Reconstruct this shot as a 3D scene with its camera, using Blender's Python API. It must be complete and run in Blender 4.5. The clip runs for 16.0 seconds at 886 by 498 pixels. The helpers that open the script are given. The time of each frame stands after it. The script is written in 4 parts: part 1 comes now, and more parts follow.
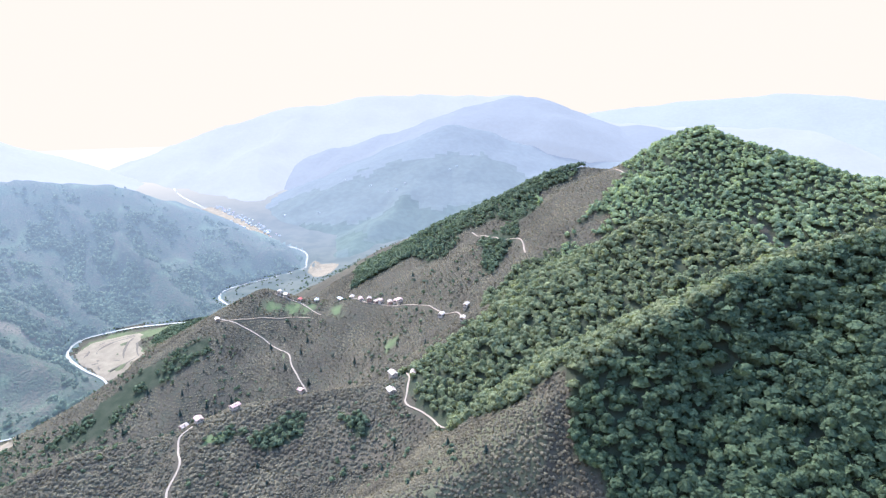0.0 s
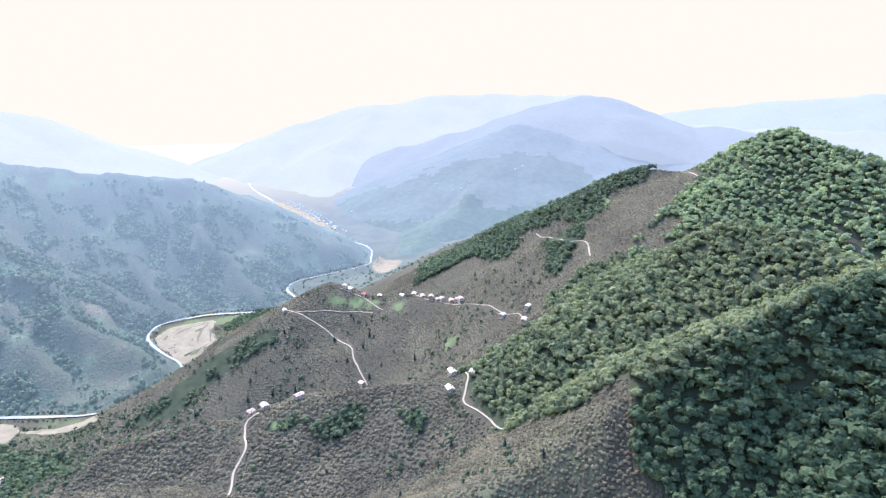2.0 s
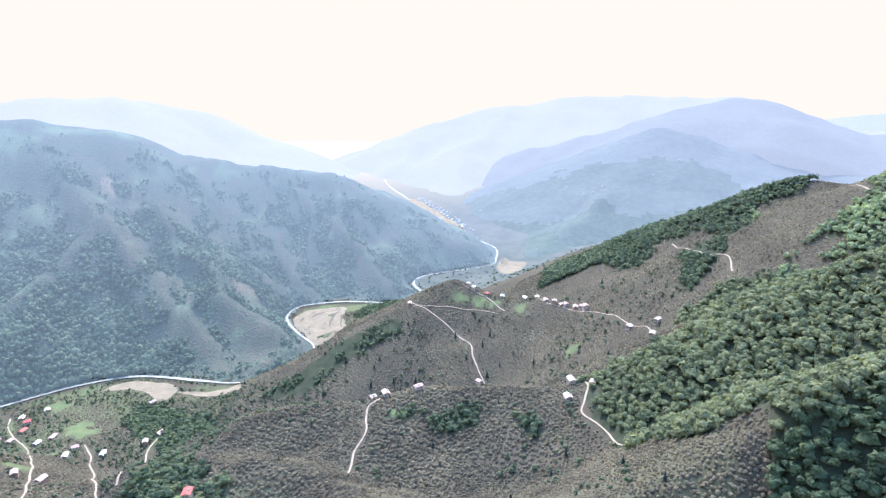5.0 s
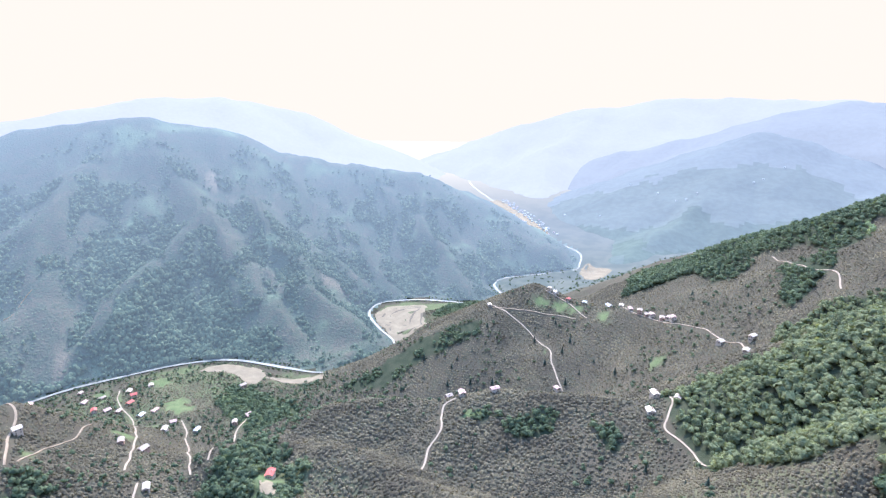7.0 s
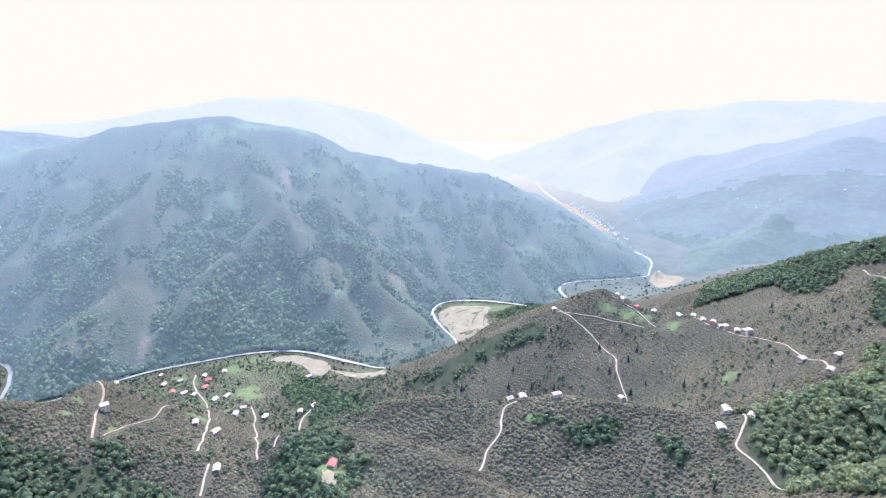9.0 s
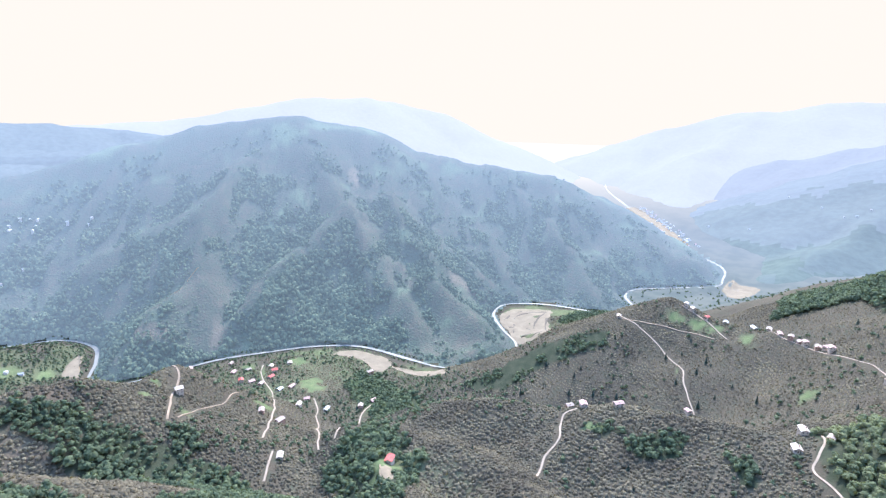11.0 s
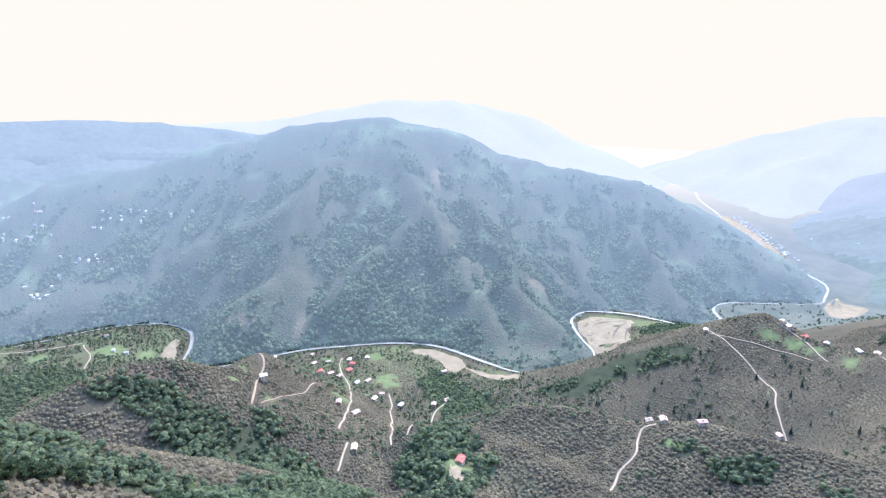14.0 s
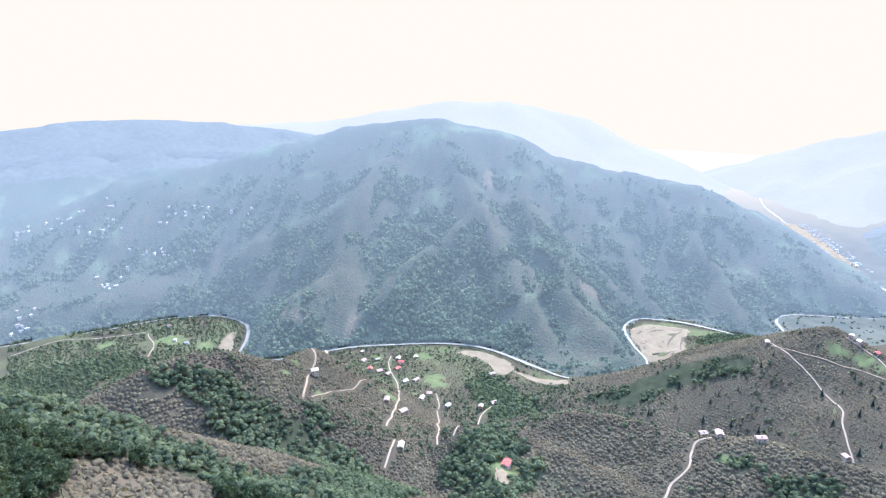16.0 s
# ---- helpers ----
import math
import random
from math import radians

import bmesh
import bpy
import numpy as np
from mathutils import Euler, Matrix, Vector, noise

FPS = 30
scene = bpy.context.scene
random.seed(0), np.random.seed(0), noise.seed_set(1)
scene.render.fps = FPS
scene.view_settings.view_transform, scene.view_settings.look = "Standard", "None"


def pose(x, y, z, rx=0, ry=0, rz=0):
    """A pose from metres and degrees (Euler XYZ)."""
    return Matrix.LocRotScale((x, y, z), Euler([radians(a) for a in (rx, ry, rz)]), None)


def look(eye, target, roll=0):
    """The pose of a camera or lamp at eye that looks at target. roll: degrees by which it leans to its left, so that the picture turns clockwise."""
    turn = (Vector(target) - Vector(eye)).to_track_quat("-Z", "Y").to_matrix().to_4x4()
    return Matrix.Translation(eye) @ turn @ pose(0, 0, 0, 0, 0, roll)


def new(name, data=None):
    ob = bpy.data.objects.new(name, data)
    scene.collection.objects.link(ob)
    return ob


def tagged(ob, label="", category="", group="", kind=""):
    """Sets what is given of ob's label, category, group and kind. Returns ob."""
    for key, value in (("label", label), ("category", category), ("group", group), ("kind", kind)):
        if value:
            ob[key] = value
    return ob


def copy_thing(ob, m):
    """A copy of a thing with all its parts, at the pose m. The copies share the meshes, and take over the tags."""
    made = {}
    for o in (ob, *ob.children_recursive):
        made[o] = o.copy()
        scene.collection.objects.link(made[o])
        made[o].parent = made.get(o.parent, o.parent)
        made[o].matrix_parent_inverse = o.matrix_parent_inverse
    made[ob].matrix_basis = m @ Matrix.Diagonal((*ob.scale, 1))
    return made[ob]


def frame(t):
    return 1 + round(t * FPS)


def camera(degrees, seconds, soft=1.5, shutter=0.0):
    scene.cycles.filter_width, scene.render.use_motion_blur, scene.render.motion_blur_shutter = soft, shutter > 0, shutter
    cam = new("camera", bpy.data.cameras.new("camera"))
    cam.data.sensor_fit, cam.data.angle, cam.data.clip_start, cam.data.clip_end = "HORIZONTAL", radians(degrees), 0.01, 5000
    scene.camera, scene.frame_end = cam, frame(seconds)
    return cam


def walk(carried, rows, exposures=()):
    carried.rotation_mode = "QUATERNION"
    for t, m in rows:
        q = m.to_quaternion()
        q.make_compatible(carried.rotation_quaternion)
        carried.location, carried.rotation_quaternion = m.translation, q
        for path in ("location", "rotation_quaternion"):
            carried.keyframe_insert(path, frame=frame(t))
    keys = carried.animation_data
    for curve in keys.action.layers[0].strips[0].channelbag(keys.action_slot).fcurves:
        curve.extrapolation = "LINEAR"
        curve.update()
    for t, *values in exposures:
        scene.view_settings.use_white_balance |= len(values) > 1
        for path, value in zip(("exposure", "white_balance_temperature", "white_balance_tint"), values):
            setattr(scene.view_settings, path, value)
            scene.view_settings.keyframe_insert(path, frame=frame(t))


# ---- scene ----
# The drone hovers at one place over a hilltop and turns to its left, looking about 16 degrees down.
cam = camera(74.2, 16.0, soft=1.3)
# Painted haze is graded by distance from this camera eye.
EYE = HAZE_ORIGIN = (0.0, 0.0, 500.0)
TURNS = [
    (0, 0.00, 16.26), (0.5, 1.50, 16.39), (1, 3.08, 16.39), (1.5, 4.65, 16.34), (2, 6.40, 16.32), (2.5, 8.53, 16.32),
    (3, 10.67, 16.31), (3.5, 12.73, 16.30), (6, 23.52, 16.17), (6.5, 25.63, 16.13), (7, 27.48, 16.13), (7.5, 29.14, 16.09),
    (8, 30.82, 16.07), (8.5, 32.51, 16.05), (9, 34.10, 16.06), (11.5, 41.94, 15.94), (12, 43.26, 15.91), (12.5, 44.56, 15.88),
    (13, 45.91, 15.86), (13.5, 47.21, 15.81), (14, 48.48, 15.77), (14.5, 49.49, 15.76), (15, 50.82, 15.70), (15.5, 52.15, 15.67),
    (16, 53.65, 15.65)]
walk(cam, [(t, pose(*EYE, 90 - down, 0, turn)) for t, turn, down in TURNS], [(0, 0.95, 4750, 10), (16, 0.95, 4750, 10)])

# ---- light: a sun ahead of the camera and a milky sky ----
SUN_TURN, SUN_UP = 31.0, 45.0
sun_way = Vector((-math.sin(radians(SUN_TURN)) * math.cos(radians(SUN_UP)), math.cos(radians(SUN_TURN)) * math.cos(radians(SUN_UP)), math.sin(radians(SUN_UP))))
sun = new("sun", bpy.data.lights.new("sun", "SUN"))
sun.data.energy, sun.data.angle, sun.data.color = 5.0, radians(0.6), (1.0, 0.84, 0.64)
sun.matrix_world = look(sun_way * 3000, (0, 0, 0))

world = bpy.data.worlds.new("world")
scene.world = world
world.use_nodes = True
wn = world.node_tree
sky = wn.nodes.new("ShaderNodeTexSky")
sky.sky_type, sky.sun_disc = "NISHITA", False
sky.sun_elevation, sky.sun_rotation = radians(SUN_UP), radians(-SUN_TURN)
sky.altitude, sky.air_density, sky.dust_density, sky.ozone_density = 500, 1.0, 6.0, 1.0
bg = wn.nodes["Background"]
coord, lift = wn.nodes.new("ShaderNodeTexCoord"), wn.nodes.new("ShaderNodeVectorMath")
lift.operation, lift.inputs[1].default_value, lift.inputs[2].default_value = "MULTIPLY_ADD", (1, 1, 0.7), (0, 0, 0.22)
wn.links.new(coord.outputs["Generated"], lift.inputs[0])
wn.links.new(lift.outputs[0], sky.inputs["Vector"])
milk = wn.nodes.new("ShaderNodeMix")
milk.data_type, milk.blend_type = "RGBA", "ADD"
milk.inputs["Factor"].default_value = 1.0
up, rise = wn.nodes.new("ShaderNodeSeparateXYZ"), wn.nodes.new("ShaderNodeMapRange")
wn.links.new(coord.outputs["Generated"], up.inputs[0])
rise.inputs[1].default_value, rise.inputs[2].default_value = 0.2, 0.8
wn.links.new(up.outputs["Z"], rise.inputs[0])
milk.inputs["B"].default_value = (3.8, 5.8, 9.2, 1)
wn.links.new(sky.outputs[0], milk.inputs["A"])
# towards the horizon the blue fades into pale warm haze
fade = wn.nodes.new("ShaderNodeMix")
fade.data_type = "RGBA"
fade.inputs["A"].default_value = (4.25, 3.20, 2.09, 1)
wn.links.new(rise.outputs[0], fade.inputs["Factor"])
wn.links.new(milk.outputs["Result"], fade.inputs["B"])
wn.links.new(fade.outputs["Result"], bg.inputs["Color"])
bg.inputs["Strength"].default_value = 0.15


# ---- materials ----
def material(name, rough=0.8, spec=0.3):
    m = bpy.data.materials.new(name)
    m.use_nodes = True
    n = m.node_tree
    b = n.nodes["Principled BSDF"]
    b.inputs["Roughness"].default_value, b.inputs["Specular IOR Level"].default_value = rough, spec
    return m, n, b


def plain(name, color, rough=0.8, spec=0.3, vary=0.25, scale=0.5):
    """A surface of one colour with stains and grain at two scales."""
    m, n, b = material(name, rough, spec)
    geo = n.nodes.new("ShaderNodeNewGeometry")
    big, fine = n.nodes.new("ShaderNodeTexNoise"), n.nodes.new("ShaderNodeTexNoise")
    big.inputs["Scale"].default_value, fine.inputs["Scale"].default_value = scale * 0.2, scale * 3
    fine.inputs["Detail"].default_value = 4
    add = n.nodes.new("ShaderNodeMath")
    add.operation = "ADD"
    for tex, i in ((big, 0), (fine, 1)):
        n.links.new(geo.outputs["Position"], tex.inputs["Vector"])
        n.links.new(tex.outputs[0], add.inputs[i])
    ramp = n.nodes.new("ShaderNodeMapRange")
    ramp.inputs[1].default_value, ramp.inputs[2].default_value = 0.6, 1.4
    ramp.inputs[3].default_value, ramp.inputs[4].default_value = 1 - vary, 1 + vary
    n.links.new(add.outputs[0], ramp.inputs[0])
    mul = n.nodes.new("ShaderNodeVectorMath")
    mul.operation = "SCALE"
    mul.inputs[0].default_value = color
    n.links.new(ramp.outputs[0], mul.inputs["Scale"])
    n.links.new(mul.outputs[0], b.inputs["Base Color"])
    return m


# ---- the lie of the land: ridges and spurs (x, y, height), their flank slope and crest width ----
RIVER = [(-1500, -700), (-1420, -300), (-1376, -75), (-1363, 33), (-1347, 119), (-1336, 229), (-1283, 324), (-1201, 354), (-1127, 331), (-1062, 297), (-1010, 320), (-985, 400),
         (-965, 483), (-923, 562), (-871, 641), (-802, 696), (-686, 719), (-629, 732), (-588, 774), (-562, 851), (-580, 902),
         (-642, 944), (-706, 1001), (-717, 1066), (-655, 1122), (-579, 1148), (-512, 1167), (-470, 1220), (-530, 1300), (-527, 1365),
         (-450, 1444), (-384, 1517), (-385, 1574), (-420, 1690), (-555, 1808), (-696, 1987), (-845, 2170), (-993, 2344), (-1250, 2700), (-1500, 3300), (-1700, 4300)]
LAND, BACK_HILLS, MID_RANGE, FAR_RANGES = [], [], [], []


def ridge(inner, outer, crest, *points, to=LAND):
    """A ridge along points (x, y, height): the slope of its inner and outer flank, and the roundness of its crest."""
    to.append((points, inner, outer, crest))


# the hilltop under the drone and the spurs that run down from it
ridge(0.6, 0.62, 20, (60, -400, 470), (40, -200, 440), (20, -60, 415), (-20, 20, 385))
ridge(1.10, 0.85, 8, (560, 250, 430), (340, 330, 420), (265, 338, 404), (241, 344, 397), (214, 350, 390), (177, 342, 376), (137, 333, 357), (109, 327, 341), (75, 321, 313), (41, 317, 286), (6, 310, 265), (-29, 299, 253), (-70, 290, 200))
ridge(0.72, 0.78, 7, (-20, 20, 385), (-80, 80, 335), (-180, 180, 245), (-280, 275, 190), (-334, 313, 168), (-407, 355, 146), (-438, 362, 138), (-480, 400, 95))
ridge(0.66, 0.85, 8, (20, -60, 415), (-150, -60, 390), (-329, -22, 353), (-329, 22, 325), (-317, 45, 304), (-302, 70, 288), (-282, 101, 272), (-250, 140, 250))
ridge(0.55, 0.72, 10, (-401, 386, 144), (-358, 380, 154), (-316, 372, 169), (-270, 366, 176), (-234, 359, 183), (-150, 300, 225))
# the hill with orchards
ridge(0.56, 0.72, 14, (-520, -120, 225), (-579, 33, 221), (-585, 75, 236), (-589, 112, 238), (-591, 151, 227))
ridge(0.85, 0.85, 10, (-591, 151, 227), (-603, 215, 195), (-629, 258, 190), (-680, 272, 140))
# the ridge with the farmhouses
ridge(0.30, 0.75, 12, (-470, 470, 85), (-423, 453, 124), (-380, 464, 148), (-343, 480, 157), (-269, 503, 160), (-208, 520, 179), (-139, 532, 189), (-92, 537, 196), (-40, 539, 208), (-1, 530, 222))
# the knoll and the ridge with the hamlet
ridge(0.36, 0.60, 12, (-559, 781, 12), (-455, 823, 74), (-354, 860, 131), (-299, 912, 163), (-240, 899, 150), (-183, 891, 153), (-137, 879, 161), (-76, 857, 160), (-21, 830, 162), (48, 789, 162), (90, 720, 190))
# the low hill inside the bend by the gravel pit
ridge(0.3, 0.3, 15, (-420, 1090, 45), (-500, 1060, 32), (-545, 1040, 14))
# the forest ridge
ridge(0.68, 0.75, 8, (-26, 559, 204), (28, 569, 219), (88, 583, 264), (129, 586, 300), (175, 574, 340), (215, 550, 371), (239, 507, 372), (250, 456, 364), (258, 400, 370), (268, 350, 400))
# the brown hill and the forested peak
ridge(0.62, 0.50, 12, (-260, 1150, 20), (-191, 1134, 73), (-96, 1126, 131), (18, 1100, 198), (122, 1073, 271), (177, 1035, 320), (235, 992, 359), (278, 940, 357), (330, 870, 394), (361, 824, 427), (402, 771, 416), (433, 731, 403), (467, 674, 391), (520, 560, 380), (700, 300, 380))
ridge(0.58, 0.58, 12, (215, 990, 340), (130, 900, 250), (75, 830, 190))
ridge(0.62, 0.62, 10, (361, 824, 427), (300, 700, 340), (290, 580, 325))
# the mountain across the river, its crest and spurs
ridge(0.56, 0.50, 60, (-1881, 268, 240), (-1845, 532, 277), (-1798, 728, 330), (-1714, 908, 376), (-1545, 1106, 400), (-1429, 1237, 365), (-1299, 1360, 294), (-1150, 1462, 254), (-953, 1574, 224), (-830, 1597, 170), (-642, 1574, 106), (-471, 1529, 50), (-400, 1470, 18))
ridge(0.74, 0.74, 8, (-1440, 1047, 345), (-1101, 929, 208), (-933, 867, 126), (-753, 791, 37))
ridge(0.74, 0.74, 8, (-1101, 929, 208), (-1054, 676, 115), (-998, 529, 45))
ridge(0.74, 0.74, 8, (-1250, 1295, 287), (-1035, 1085, 171), (-755, 1058, 40))
ridge(0.74, 0.74, 8, (-930, 1541, 225), (-690, 1410, 80), (-510, 1304, 15))
ridge(0.74, 0.74, 8, (-827, 903, 102), (-678, 878, 45), (-620, 858, 15))
ridge(0.72, 0.72, 8, (-1480, 1000, 345), (-1432, 849, 306), (-1314, 677, 226), (-1136, 536, 117), (-1106, 430, 83), (-1067, 350, 30))
ridge(0.68, 0.68, 8, (-1354, 697, 218), (-1387, 496, 150), (-1345, 400, 60))
ridge(0.70, 0.70, 8, (-1088, 1054, 227), (-855, 953, 112), (-699, 867, 31))
ridge(0.70, 0.70, 8, (-1107, 1330, 191), (-829, 1180, 70), (-682, 1091, 4))
ridge(0.70, 0.70, 8, (-940, 1464, 195), (-707, 1325, 95), (-564, 1209, 25))
ridge(0.70, 0.70, 8, (-1390, 877, 290), (-1219, 667, 166), (-1143, 564, 109))
# the ridge beyond the villages
ridge(0.26, 0.3, 40, (-2700, -700, 340), (-2700, -13, 339), (-2695, 164, 363), (-2662, 451, 365), (-2602, 720, 350), (-2533, 936, 312), (-2300, 1100, 300), to=LAND)
ridge(0.3, 0.3, 40, (-2680, 300, 360), (-2200, 200, 190), (-1800, 130, 80), to=LAND)
# the range on the other side of the lower valley
ridge(0.38, 0.38, 30, (-534, 2545, 84), (-289, 2584, 173), (41, 2600, 300), (181, 2594, 268), (410, 2568, 183), (619, 2525, 150), (1200, 2300, 200), to=BACK_HILLS)
ridge(0.42, 0.42, 20, (41, 2600, 300), (-60, 2200, 150), (-200, 1850, 50), (-260, 1650, 15), to=BACK_HILLS)
ridge(0.42, 0.42, 20, (-289, 2584, 173), (-420, 2250, 60), to=BACK_HILLS)
ridge(0.42, 0.42, 20, (410, 2568, 183), (330, 2100, 120), (220, 1700, 70), (60, 1480, 40), (-60, 1380, 15), to=BACK_HILLS)
# the range behind it, with two rounded tops
ridge(0.40, 0.40, 40, (-742, 2907, 65), (-520, 2955, 157), (-238, 2991, 246), (45, 3000, 334), (185, 2994, 383), (337, 2981, 422), (446, 2967, 417), (597, 2940, 350), (730, 2910, 320), (860, 2874, 282), (945, 2847, 298), (1054, 2809, 279), (1115, 2785, 242), (1348, 2680, 20), to=MID_RANGE)
ridge(0.45, 0.45, 25, (-30, 3000, 300), (-250, 2750, 170), (-420, 2600, 60), to=MID_RANGE)
ridge(0.45, 0.45, 25, (348, 2980, 391), (250, 2760, 250), (120, 2650, 160), to=MID_RANGE)
# the last ranges before the horizon
ridge(0.45, 0.45, 40, (-3100, 900, 300), (-2911, 1330, 313), (-2599, 1866, 418), (-2377, 2142, 431), (-2100, 2415, 329), (-1837, 2620, 185), (-1633, 2752, 40), to=FAR_RANGES)
ridge(0.45, 0.45, 25, (-1837, 2620, 185), (-1560, 2330, 90), (-1250, 2120, 15), to=FAR_RANGES)
ridge(0.40, 0.40, 40, (-1616, 3328, 62), (-1295, 3466, 226), (-761, 3621, 360), (-220, 3693, 401), (78, 3699, 396), (425, 3675, 406), (701, 3633, 325), (1064, 3544, 245), (1333, 3452, 228), (1900, 3100, 250), to=FAR_RANGES)
ridge(0.45, 0.45, 25, (-761, 3621, 360), (-900, 2900, 150), (-800, 2480, 25), to=FAR_RANGES)
ridge(0.45, 0.45, 25, (-1295, 3466, 226), (-1230, 2900, 70), to=FAR_RANGES)
ridge(0.40, 0.40, 40, (1000, 4250, 260), (1223, 4123, 309), (1560, 4007, 358), (2142, 3729, 412), (2543, 3467, 377), (3300, 2700, 350), to=FAR_RANGES)


def hash2(ix, iy, seed):
    v = np.sin(ix * 127.1 + iy * 311.7 + seed * 74.7) * 43758.5453
    return v - np.floor(v)


def value_noise(x, y, seed=0):
    ix, iy = np.floor(x), np.floor(y)
    u, v = x - ix, y - iy
    u, v = u * u * (3 - 2 * u), v * v * (3 - 2 * v)
    a, b = hash2(ix, iy, seed), hash2(ix + 1, iy, seed)
    c, d = hash2(ix, iy + 1, seed), hash2(ix + 1, iy + 1, seed)
    return (a * (1 - u) + b * u) * (1 - v) + (c * (1 - u) + d * u) * v - 0.5


def fbm(x, y, size, octaves=4, seed=0):
    out, amp = np.zeros_like(x), 1.0
    for k in range(octaves):
        out += amp * value_noise(x / size + 13.7 * k, y / size - 7.3 * k, seed + k)
        size, amp = size / 2, amp / 2
    return out


def line_distance(x, y, line):
    """Distance to a polyline and the height interpolated along it, segment by segment."""
    for p, q in zip(line[:-1], line[1:]):
        dx, dy = q[0] - p[0], q[1] - p[1]
        s = np.clip(((x - p[0]) * dx + (y - p[1]) * dy) / (dx * dx + dy * dy), 0, 1)
        fx, fy = p[0] + s * dx, p[1] + s * dy
        d = np.hypot(x - fx, y - fy)
        lean = np.clip(0.5 + ((x - fx) * fx + (y - fy) * fy) / (d * np.hypot(fx, fy) + 1e-6), 0, 1)
        yield d, (p[2] + s * (q[2] - p[2]) if len(p) > 2 else 0.0), lean


def nearest(x, y, line):
    out = np.full(x.shape, 1e9)
    for d, _, _ in line_distance(x, y, line):
        out = np.minimum(out, d)
    return out


def ridge_height(x, y, ridge):
    """Height of one ridge; its outer flank, turned away from the camera, is sloped to fit the view."""
    line, inner, outer, crest = ridge
    out = np.full(x.shape, -1e9)
    for d, z, lean in line_distance(x, y, line):
        slope = inner + (outer - inner) * lean
        out = np.maximum(out, z - slope * (np.sqrt(d * d + crest * crest) - crest))
    return out


def height(x, y, ridges=LAND + BACK_HILLS):
    """Height of the ground: the ridges blended into one another over a gently rising valley floor, with gullies."""
    x, y = np.asarray(x, float), np.asarray(y, float)
    near_river = nearest(x, y, RIVER)
    wx, wy = x + 14 * fbm(x, y, 90, 3, 5), y + 14 * fbm(x, y, 90, 3, 9)
    floor = np.minimum(95, 0.14 * np.maximum(0, near_river - 25)) * np.clip((2000 - np.hypot(x, y)) / 400, 0.03, 1)
    soft, total, top = 5.0, np.zeros_like(x), np.full(x.shape, -1e9)
    parts = [floor] + [ridge_height(wx, wy, r) for r in ridges]
    for p in parts:
        top = np.maximum(top, p)
    for p in parts:
        total += np.exp((p - top) / soft)
    z = top + soft * np.log(total) - 2
    rough = np.clip((near_river - 30) / 150, 0, 1)
    far = np.clip((np.hypot(x, y) - 900) / 500, 0, 1)
    z += rough * (5 + 5 * far) * fbm(x, y, 130, 4, 21)
    # ribs and gullies that run down the mountain side by side
    along, down = 0.69 * x + 0.72 * y, 0.72 * x - 0.69 * y
    rib = np.abs(2 * fbm(along + 40 * fbm(x, y, 150, 2, 27), down * 0.22, 85, 3, 25))
    z += np.clip((-1040 - down) / 120, 0, 1) * rough * np.clip(z / 60, 0, 1) * np.clip((340 - z) / 160, 0.1, 1) * (6 - 22 * np.minimum(rib, 0.7))
    bank = np.maximum(0, near_river - 13)
    z = np.minimum(np.maximum(z, 0.3 + 0.02 * near_river), 0.15 * bank + 0.80 * np.maximum(0, bank - 4))
    return np.where(near_river < 13, -1.2, z)


def height_at(x, y):
    return float(height(np.array([x]), np.array([y]))[0])


def mesh_object(name, verts, faces, mat, smooth=True):
    me = bpy.data.meshes.new(name)
    verts, faces = np.asarray(verts, np.float32), np.asarray(faces, np.int32)
    k = faces.shape[1]
    me.vertices.add(len(verts))
    me.vertices.foreach_set("co", verts.ravel())
    me.loops.add(faces.size)
    me.loops.foreach_set("vertex_index", faces.ravel())
    me.polygons.add(len(faces))
    me.polygons.foreach_set("loop_start", np.arange(0, faces.size, k, dtype=np.int32))
    me.polygons.foreach_set("use_smooth", np.full(len(faces), smooth))
    me.update(calc_edges=True)
    me.materials.append(mat)
    return new(name, me)


def grid_faces(rows, cols):
    i = np.arange(rows * cols).reshape(rows, cols)
    return np.stack([i[:-1, :-1], i[1:, :-1], i[1:, 1:], i[:-1, 1:]], -1).reshape(-1, 4)


